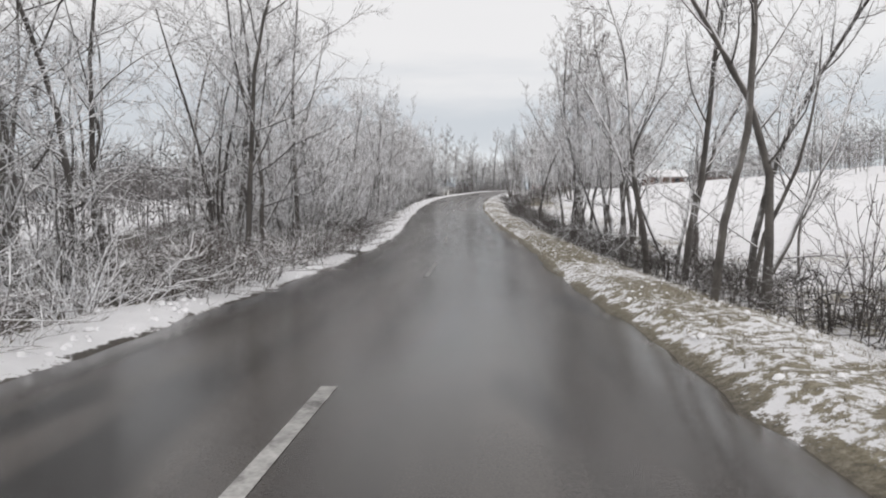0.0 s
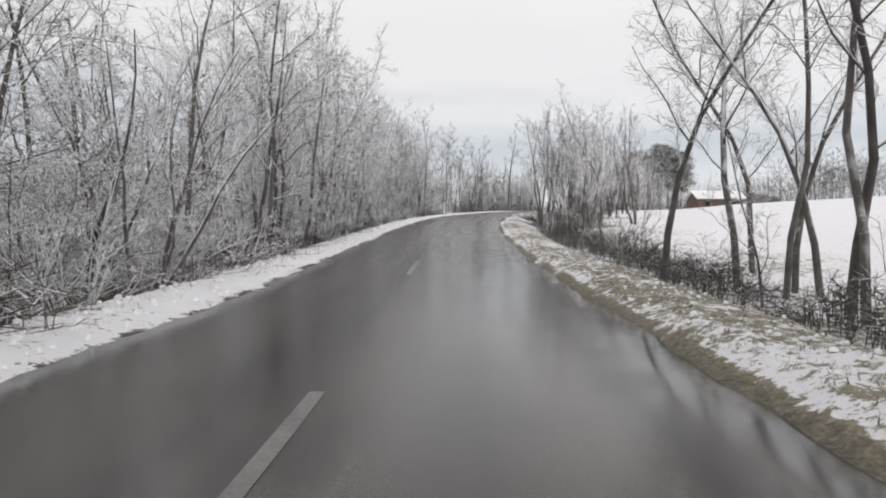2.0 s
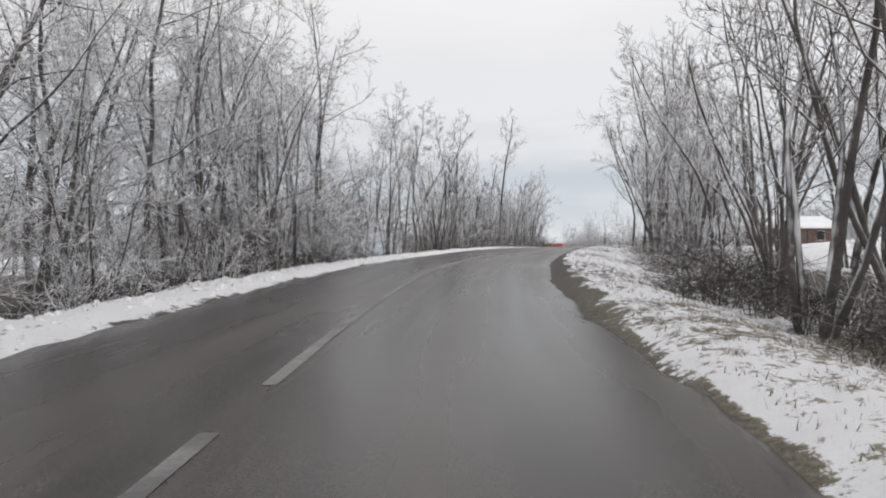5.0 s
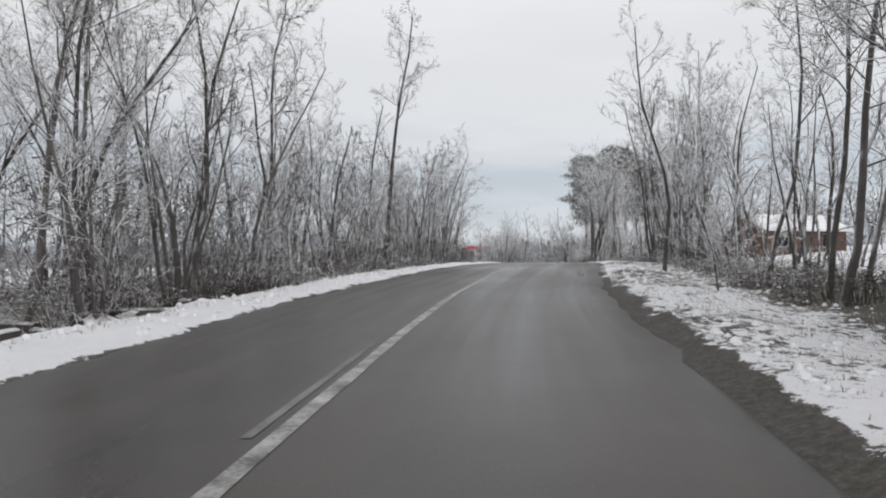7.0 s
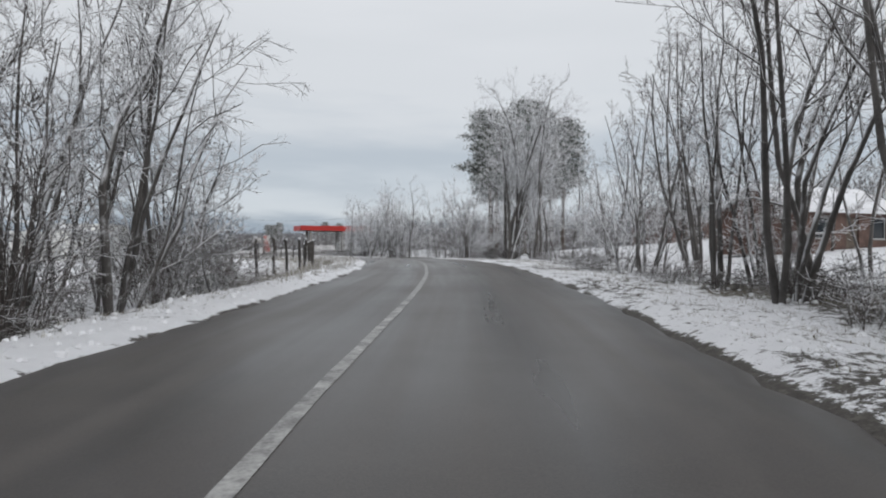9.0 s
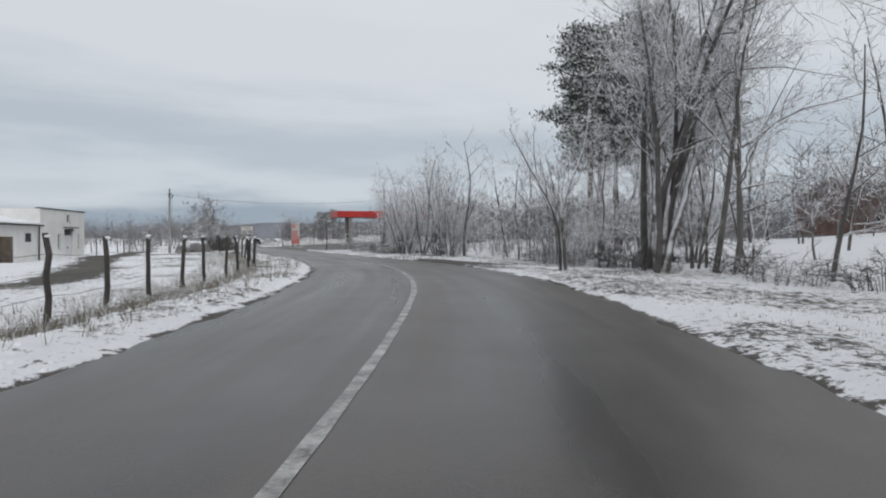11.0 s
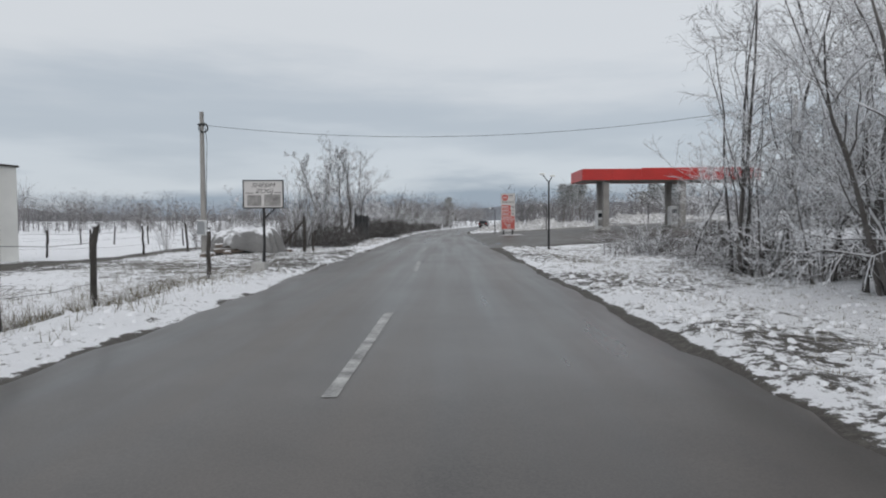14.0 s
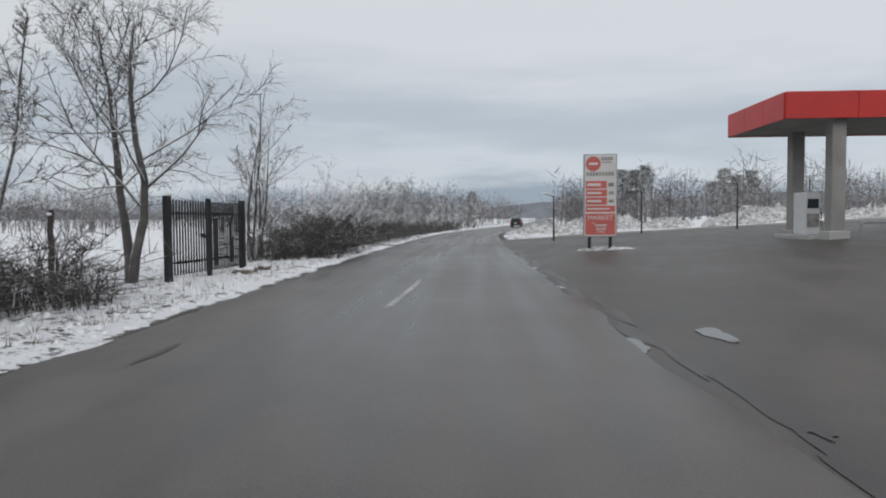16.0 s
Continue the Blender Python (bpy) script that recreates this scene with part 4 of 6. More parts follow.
# first stretch, right: a thin row of trees over the field
for row in (("slim_b", 10.6, 5.0, 0.9, 15, 3), ("slim_a", 16.2, 5.4, 0.9, 75, -4), ("oak_d", 22.8, 6.2, 0.95, 200), ("slim_a", 24.2, 6.6, 1.0, 20), ("slim_b", 26.0, 6.2, 0.85, 100), ("oak_d", 27.5, 6.8, 0.95, 270),
            ("slim_b", 31.0, 6.0, 0.95, 0), ("slim_a", 32.2, 6.5, 0.9, 33), ("slim_b", 33.8, 6.8, 0.95, 40, 4), ("slim_b", 35.0, 7.0, 0.9, 130), ("slim_b", 35.8, 7.0, 1.0, 210, -6), ("slim_b", 39.0, 7.4, 0.9, 10), ("slim_a", 39.8, 8.0, 0.8, 300),
            ("slim_a", 51.2, 6.5, 0.6, 55), ("oak_b", 62.4, 7.4, 0.74, 90), ("oak_d", 60.4, 6.6, 0.62, 10), ("clump_b", 72.0, 6.4, 0.85, 30), ("clump_b", 74.5, 6.0, 0.9, 150), ("slim_a", 65.6, 8.0, 0.7, 200), ("clump_a", 78.0, 6.8, 0.85, 15)):
    plant(*row)
sow(44, ["bush_b", "bush_c", "bush_a"], 16, 4, 76, 5.8, 7.4, (0.5, 0.9), 6)
sow(72, ["bramble_a", "bramble_b", "bramble_a"], 52, 3, 80, 5.9, 6.9, (0.6, 1.0), 5)
sow(62, ["slim_a", "oak_c", "sapling", "slim_a"], 24, 8, 44, 5.8, 9.5, (0.7, 1.0))
sow(45, ["clump_a", "clump_b", "slim_a", "bush_c"], 16, 70, 98, 7.5, 13, (0.7, 1.0))
# second stretch, left
sow(63, ["oak_d", "oak_a", "clump_a", "oak_b"], 20, 79, 89.5, -5.9, -9.0, (0.85, 1.1))
sow(94, ["scrub_a", "scrub_c", "scrub_b"], 14, 80, 93, -6.0, -9.5, (0.9, 1.35), 5)
sow(64, ["bush_d", "round_a"], 6, 80, 92, -5.6, -7.0, (0.8, 1.1))
sow(73, ["bramble_a", "bramble_b", "bramble_c"], 10, 84, 93.5, -5.4, -7.0, (0.5, 0.8), 5)
sow(74, ["bramble_a", "bramble_c", "bramble_c", "scrub_c"], 18, 99, 136, -5.4, -6.8, (0.6, 0.95), 5)
for row in (("scrub_c", 121.5, -5.6, 0.75, 30), ("scrub_c", 132.5, -5.3, 0.8, 80), ("scrub_c", 133.6, -5.6, 0.75, 200)):
    plant(*row)
plant("shrub", 105.5, -13.8, 1.1, 0)
for row in (("slim_a", 104.6, -15.6, 1.1, 60), ("slim_b", 105.8, -16.2, 1.0, 200), ("oak_b", 105.4, -11.4, 0.95, 75), ("slim_b", 106.2, -10.4, 1.0, 10), ("slim_a", 107.0, -14.6, 1.0, 15), ("slim_a", 107.9, -14.9, 0.95, 130), ("slim_a", 109.0, -13.6, 0.85, 240), ("oak_c", 103.6, -13.8, 0.75, 30), ("slim_b", 107.2, -10.6, 0.95, 80)):
    plant(*row)
for row in (("clump_b", 84, -7.6, 0.95, 20), ("oak_d", 86, -8.4, 1.1, 10), ("oak_a", 88.5, -9.0, 1.0, 70), ("slim_a", 101.5, -6.5, 0.8, 20), ("slim_b", 103.5, -5.6, 0.78, 120), ("slim_a", 104.6, -6.4, 0.72, 300), ("oak_b", 101.5, -7.5, 0.78, 45), ("lone", 119.3, -6.3, 1.0, 75),
            ("slim_b", 108.5, -6.4, 0.85, 10), ("slim_a", 128.3, -5.4, 0.85, 60), ("slim_a", 125.0, -6.2, 0.8, 200), ("oak_a", 130.0, -6.6, 0.7, 15)):
    plant(*row)
sow(46, ["slim_a", "slim_b", "clump_a", "sapling", "clump_b"], 26, 100, 133, -5.8, -8, (0.55, 0.85))
sow(67, ["back_a", "back_b"], 20, 108, 136, -7.0, -12, (0.65, 0.92))
sow(99, ["back_a", "back_b"], 12, 106, 136, -12, -20, (0.75, 1.0))
sow(98, ["scrub_c", "scrub_b", "scrub_c"], 20, 101, 136, -6.8, -10.5, (0.7, 1.1), 5)
sow(75, ["round_b", "round_a", "bush_c"], 20, 105, 136, -5.8, -7.6, (0.9, 1.3))
sow(47, ["bush_a", "bush_c", "bush_b", "bush_d"], 16, 98, 134, -5.4, -7.5, (0.7, 1.2), 6)
# second stretch, right
for row in (("slim_a", 95.0, 6.6, 0.95, 30), ("slim_b", 100.0, 6.4, 0.95, 130), ("oak_b", 104.5, 6.8, 0.95, 10), ("sapling", 105.6, 5.2, 0.6, 10, -10), ("slim_a", 114.8, 5.2, 0.85, 220), ("slim_b", 122.5, 7.4, 0.9, 20), ("slim_a", 117.0, 6.8, 0.9, 70)):
    plant(*row)
for row in (("oak_b", 127.5, 6.8, 1.0, 20), ("clump_b", 129.5, 6.4, 1.0, 70), ("oak_d", 131.5, 7.6, 1.05, 200), ("clump_a", 134.0, 7.2, 1.05, 140), ("oak_a", 125.0, 7.8, 1.0, 310),
            ("oak_b", 98.5, 6.9, 1.1, 100, -6), ("oak_d", 100.8, 7.4, 1.1, 30), ("oak_a", 103.0, 7.9, 1.05, 250), ("scrub_c", 96.5, 7.8, 0.8, 0), ("scrub_c", 131.0, 7.4, 0.7, 40), ("scrub_b", 126.0, 7.6, 0.7, 90)):
    plant(*row)
sow(48, ["slim_a", "slim_b", "clump_a", "clump_b"], 18, 92, 142, 6.8, 9, (0.75, 1.05))
sow(68, ["back_a", "back_b"], 24, 92, 146, 8.5, 14, (0.6, 0.9))
sow(49, ["bush_a", "round_a", "bush_b", "round_b"], 22, 82, 150, 6.6, 9.0, (0.6, 0.9), 6)
sow(76, ["bramble_a", "bramble_c", "bramble_c"], 22, 80, 150, 6.4, 7.8, (0.6, 1.0), 5)
# third stretch, right: a great clump, the pine grove, a frosted copse
for row in (("great", 167.6, 10.0, 1.0, 0), ("great", 166.0, 9.3, 0.85, 120), ("clump_a", 172.0, 15.0, 1.0, 80), ("oak_c", 175.0, 17.0, 0.9, 10), ("oak_a", 166.6, 10.0, 1.55, 220), ("oak_d", 165.0, 10.8, 1.5, 100), ("oak_b", 164.2, 11.0, 1.1, 290), ("oak_d", 166.0, 12.4, 1.2, 20), ("slim_a", 167.4, 6.2, 0.74, 20), ("slim_a", 167.7, 6.1, 0.6, 140)):
    plant(*row)
for row in (("pine_a", 187.5, 19.6, 1.36, 10), ("pine_b", 188.8, 21.6, 1.52, 60), ("pine_a", 190.5, 22.0, 1.2, 120), ("pine_b", 187.0, 24.2, 1.7, 300), ("pine_a", 188.5, 27.6, 1.42, 80), ("pine_b", 187.0, 30.2, 1.5, 200), ("pine_a", 192.0, 25.6, 1.22, 160), ("pine_b", 191.0, 31.5, 1.4, 20)):
    plant(*row)
sow(50, ["oak_a", "oak_c", "clump_a", "oak_d", "sapling"], 24, 192, 203, 7.6, 17, (0.75, 1.05))
sow(95, ["scrub_a", "round_a", "back_a", "round_b", "oak_c"], 20, 190, 203, 7.8, 15, (0.8, 1.1))
plant("oak_c", 209.6, 9.4, 0.72, 40)
plant("sapling", 213.5, 11.5, 1.0, 10)
sow(96, ["back_a", "oak_b", "oak_d", "back_a"], 10, 180, 192, 18, 33, (0.9, 1.2))
sow(51, ["bush_a", "bush_c", "bush_b", "bush_d"], 10, 168, 216, 8.0, 13, (0.6, 0.9), 6)
sow(77, ["bramble_c", "bramble_c", "bramble_b"], 18, 200, 214, 7.4, 12, (0.6, 1.1), 5)
sow(86, ["round_a"], 6, 203, 212, 9, 13, (0.4, 0.6))
sow(78, ["bramble_a", "bramble_c"], 9, 158, 180, 9.0, 12, (0.7, 1.1), 5)
sow(52, ["back_a", "oak_d", "back_b"], 18, 168, 186, 11, 26, (0.65, 0.95))
sow(65, ["back_a", "back_b"], 16, 146, 164, 12, 22, (0.6, 0.9))
sow(66, ["back_b", "oak_c", "scrub_a"], 12, 167, 181, 9.5, 18, (0.7, 1.0))
# third stretch, left: the trees round the gate
for row in (("lone_low", 230.2, -6.3, 0.93, 100), ("lone_two", 227.2, -7.2, 1.2, 10), ("lone_two", 239.6, -6.6, 0.95, 100), ("round_b", 238.6, -6.6, 1.25, 40), ("oak_c", 225.4, -6.9, 0.62, 100), ("clump_b", 223.6, -6.8, 0.5, 50), ("sapling", 246.5, -6.2, 0.9, 10), ("sapling", 243.5, -7.4, 0.7, 60), ("round_a", 252.0, -5.8, 0.85, 10), ("sapling", 222.5, -7.0, 0.9, 0), ("sapling", 221.0, -7.6, 0.85, 50)):
    plant(*row)
sow(53, ["bush_b", "bush_c"], 6, 220, 229, -6.0, -8.0, (0.7, 1.1), 6)
sow(79, ["bramble_b", "bramble_b", "bramble_a"], 18, 219.0, 227.3, -5.0, -7.6, (0.5, 1.05), 8)
sow(83, ["clump_b", "bush_c"], 7, 219.0, 227, -6.5, -10, (0.3, 0.5), 8)
sow(82, ["bramble_b"], 9, 236.5, 246, -4.6, -5.4, (1.0, 1.35), 4)
sow(54, ["round_a", "round_b", "back_b"], 34, 246, 330, -5.4, -8.0, (0.5, 0.85), 6)
sow(80, ["bramble_b", "bramble_a"], 40, 237, 300, -4.7, -6.2, (0.8, 1.25), 5)
sow(55, ["back_b", "back_b"], 26, 256, 350, -5.5, -12, (0.45, 0.7))
sow(56, ["sapling", "bush_c"], 10, 219, 232, -9, -16, (0.6, 0.9))


# ---- road markings, puddles, patches ----
def strip(s0, s1, d, width, mat, parent, name, wob=0.02):
    ss = np.linspace(s0, s1, max(3, int((s1 - s0) / 0.5)))
    v, f = [], []
    for i, s in enumerate(ss):
        w = width / 2 * (1 + 0.05 * math.sin(s * 9.3) + 0.04 * math.sin(s * 17.1))
        dd = d(s) if callable(d) else d
        for k in (-1, 1):
            x, y = plan(s, dd + k * w)
            v.append((float(x), float(y), float(crown(s, dd)) + 0.004))
        if i:
            f.append((2 * i - 2, 2 * i - 1, 2 * i + 1, 2 * i))
    return part_mesh(name, mesh_of(name, v, f, mat), parent)


def middle(s):
    return float(np.interp(s, [70, 78, 84, 92, 97, 108, 112, 122, 136, 142, 147, 152, 158, 164, 172, 178, 183, 192], [-0.25, -0.33, -0.37, -0.41, -0.34, -0.32, -0.45, -0.55, -0.4, -0.36, -0.24, -0.15, 0.0, 0.02, 0.04, 0.08, -0.15, -0.22]))


def late(s):
    return float(np.interp(s, [191, 204, 213, 218.4, 225, 229, 240], [-0.22, -0.25, -0.42, -0.26, -0.08, 0.1, 0.0]))


for k in range(6):
    strip(1.0 + 12.8 * k, 4.9 + 12.8 * k, -0.25, 0.12, PAINT_OLD if k else PAINT_WORN, road, "dash")
for s0, s1, mat in ((70, 84, PAINT_OLD), (84, 116, PAINT_WORN), (116, 142, PAINT_WORN), (142, 170, PAINT_WORN), (170, 189, PAINT_WORN)):
    strip(s0, s1, middle, 0.12, mat, road, "solid_line")
for s0, s1, off, wide in ((79, 84, -0.17, 0.08), (88.6, 91.0, -0.17, 0.08), (95.2, 98.4, -0.17, 0.07), (109.4, 110.6, -0.26, 0.045), (174.5, 179.5, 0.2, 0.09), (175, 178.5, -0.13, 0.07)):
    strip(s0, s1, lambda s: middle(s) + off, wide, PAINT_OLD, road, "old_line")
for k in range(16):
    strip(191.1 + 11.45 * k - (0.7 if k == 2 else 0), 195.4 + 11.45 * k, late, 0.12, PAINT_WORN, road, "dash")


def blot(name, s0, d0, length, width, mat, parent, seed, h=0.006, height=None):
    """A flat patch with an uneven outline."""
    rng = np.random.default_rng(seed)
    n = 60
    ph = rng.uniform(0, 6.28, 6)
    height = height or crown
    v, f, rings = [(*(float(c) for c in plan(s0, d0)), float(height(s0, d0)) + h)], [], 5
    for k in range(1, rings + 1):
        for i in range(n):
            w = 2 * math.pi * i / n
            r = (1 + 0.2 * math.sin(2 * w + ph[0]) + 0.14 * math.sin(3 * w + ph[1]) + 0.09 * math.sin(5 * w + ph[2]) + 0.04 * math.sin(8 * w + ph[3])) * k / rings
            s, d = s0 + length / 2 * r * math.cos(w), d0 + width / 2 * r * math.sin(w)
            x, y = plan(s, d)
            v.append((float(x), float(y), float(height(s, d)) + h))
    f = [(0, 1 + i, 1 + (i + 1) % n) for i in range(n)]
    for k in range(rings - 1):
        for i in range(n):
            a, b = 1 + k * n + i, 1 + k * n + (i + 1) % n
            f.append((a, a + n, b + n, b))
    ob = new(name, mesh_of(name, v, f, mat))
    ob.parent = parent
    return ob


PATCH = material("tar_patch", (0.026, 0.024, 0.022), 0.4, grain=0.3, size=2, fine=40, bump=0.2, depth=0.004)
for i, (s, d, a, b) in enumerate(((231.0, -2.4, 1.8, 0.3), (222.5, -2.0, 0.8, 0.12), (206.9, -0.17, 1.7, 0.05))):
    blot("tar_patch", s, d, a, b, PATCH, road, 70 + i)
# ---- the filling station's forecourt ----
court_s = np.arange(215.0, 259.1, 1.0)
court_d = np.concatenate([[2.55, 2.8], np.arange(3.05, 8, 0.3), np.arange(8, 31, 1.5)])


def court_edge(d):
    """Where the snow bank ends and the forecourt begins."""
    return 217.0 + 0.9 * np.clip(d - 3.4, 0, 7) + 0.2 * np.clip(d - 10.4, 0, 30)


def court_h(s, d):
    return float(road_z(s)) + 0.05 * max(d - 3.2, 0) * float(smooth(212, 232, s)) - 0.006


def court_mesh():
    n, v, f = len(court_d), [], []
    rows = 34
    for i in range(rows):
        for d in court_d:
            s = court_edge(d) + (258.5 - court_edge(d)) * (i - 1) / (rows - 2) if i else court_edge(d) - 0.12
            x, y = plan(s, d)
            v.append((float(x), float(y), court_h(s, d) - (0.005 if i else 0.16)))
    for i in range(rows - 1):
        for k in range(n - 1):
            a = i * n + k
            f.append((a, a + 1, a + n + 1, a + n))
    me = mesh_of("forecourt", v, f, ASPHALT_DARK, True)
    layer = me.uv_layers.new(name="UVMap")
    for lp in me.loops:
        layer.data[lp.index].uv = (me.vertices[lp.vertex_index].co.x, me.vertices[lp.vertex_index].co.y * 8)
    return me


forecourt = tagged(new("pavement", court_mesh()), "dark patched asphalt forecourt of a filling station", "pavement", kind="structure")
for i, (s, d, a, b) in enumerate(((223.1, 2.92, 0.8, 0.34), (223.5, 3.95, 0.7, 0.32), (228.6, 3.0, 0.5, 0.2), (233.4, 3.02, 0.6, 0.22))):
    ob = blot("puddle", s, d, a, b, WATER, None, 90 + i, 0.003, lambda s, d: max(court_h(s, d), float(crown(s, min(d, 2.99))) - 0.02))
    tagged(ob, "shallow puddle with bright sky in it on the forecourt", "puddle", "puddles on the forecourt")
# the broken seam between road and forecourt
for i in range(18):
    blot("broken_seam", 219.6 + 1.35 * i, 3.22 + 0.10 * math.sin(i * 1.7), 1.7, 0.16 + 0.07 * math.sin(i * 2.3), PATCH, forecourt, 120 + i, 0.002, court_h)


def curb(s0, d0, s1, d1, name="kerb"):
    n = 22
    pts = []
    for i in range(n):
        u = i / (n - 1)
        p = at(s0 + (s1 - s0) * u, d0 + (d1 - d0) * u)
        pts.append(p)
    v, f = [], []
    for i, p in enumerate(pts):
        t = (pts[min(i + 1, n - 1)] - pts[max(i - 1, 0)]).normalized()
        r = Vector((t.y, -t.x, 0))
        for a, h in ((-0.08, -0.1), (-0.08, 0.15), (-0.06, 0.17), (0.06, 0.17), (0.08, 0.15), (0.08, -0.1)):
            v.append(p + r * a + Vector((0, 0, h)))
        if i:
            for k in range(5):
                a = 6 * (i - 1) + k
                f.append((a, a + 1, a + 7, a + 6))
    return new(name, mesh_of(name, v, f, CONCRETE_PALE))


tagged(curb(258.4, 6.5, 258.8, 30), "concrete kerb with snow behind it at the forecourt", "kerb", kind="structure")


# ---- filling station ----
def filling_station():
    m = put(241.4, 17.2)
    st = thing("filling_station_canopy", "flat red canopy on four concrete columns over a forecourt", "canopy", m=m)
    z = st.matrix_world.translation.z
    top = float(road_z(241.4)) + 5.56 - z
    for x, y in ((-3.3, -1.7), (-3.0, 1.7), (3.0, -1.7), (3.0, 1.7)):
        c = part("column", box(x - 0.24, x + 0.24, y - 0.24, y + 0.24, -0.3, top - 0.8, 0.03), CONCRETE, st, "grey concrete column")
        part("plinth", box(x - 0.36, x + 0.36, y - 0.36, y + 0.36, -0.2, 0.16, 0.03), CONCRETE_PALE, c)
    part("soffit", box(-5.2, 9.0, -2.2, 2.6, top - 0.88, top - 0.74), CONCRETE_PALE, st, "pale grey soffit")
    part("deck", box(-5.2, 9.0, -2.2, 2.6, top - 0.74, top - 0.1), ROOF_DARK, st)
    for i, x in enumerate(np.arange(-5.3, 9.0, 2.4)):
        lift_up = 0.0 if x < -1.5 else 0.07
        for y0, y1 in ((-2.32, -2.23), (2.63, 2.72)):
            part("fascia_panel", box(x, min(x + 2.39, 9.1), y0, y1, top - 0.92, top + lift_up, 0.012), RED, st, "red metal fascia panel")
    for y in np.arange(-2.22, 2.6, 1.6):
        part("fascia_panel", box(-5.34, -5.24, y, min(y + 1.59, 2.62), top - 0.92, top, 0.012), RED, st, "red metal fascia panel")
    part("snow_cap", box(-5.1, 8.9, -2.1, 2.5, top - 0.1, top - 0.03, 0.02), SNOW, st, "thin layer of snow")


filling_station()


def fuel_pump(s, d):
    m = put(s, d)
    pump = thing("fuel_pump", "grey and white fuel pump on a concrete island", "fuel pump", m=m)
    part("island", box(-0.6, 0.6, -1.4, 1.4, -0.1, 0.17, 0.03), CONCRETE_PALE, pump)
    body = part("body", box(-0.28, 0.28, -0.45, 0.45, 0.17, 1.75, 0.04), DOOR_WHITE, pump)
    part("display", box(-0.2, 0.2, -0.475, -0.455, 1.15, 1.5), GLASS_DARK, body, "dark display")
    part("panel", box(-0.22, 0.22, -0.47, -0.455, 0.45, 0.95), GREY_PRINT, body)
    part("hose", tube([(0.3, -0.2, 1.4), (0.45, -0.2, 0.9), (0.4, -0.2, 0.5), (0.3, -0.2, 1.0)], 0.02, 6), RUBBER, pump)
    part("nozzle", box(0.28, 0.36, -0.28, -0.12, 0.95, 1.2, 0.02), RUBBER, pump)


fuel_pump(241.4, 13.8)
fuel_pump(241.4, 20.0)


def guard_rail(s, d):
    r = thing("guard_rail", "low bent steel rail beside the column", "rail", m=put(s, d))
    part("rail", tube([(-0.7, 0, 0), (-0.7, 0, 0.5), (-0.6, 0, 0.58), (0.6, 0, 0.58), (0.7, 0, 0.5), (0.7, 0, 0)], 0.035, 8), GALV, r)
    part("foot", box(-0.78, -0.62, -0.08, 0.08, -0.05, 0.02), GALV, r)
    part("foot", box(0.62, 0.78, -0.08, 0.08, -0.05, 0.02), GALV, r)


for s, d in ((238.6, 14.9), (238.5, 20.9), (244.4, 15.2)):
    guard_rail(s, d)


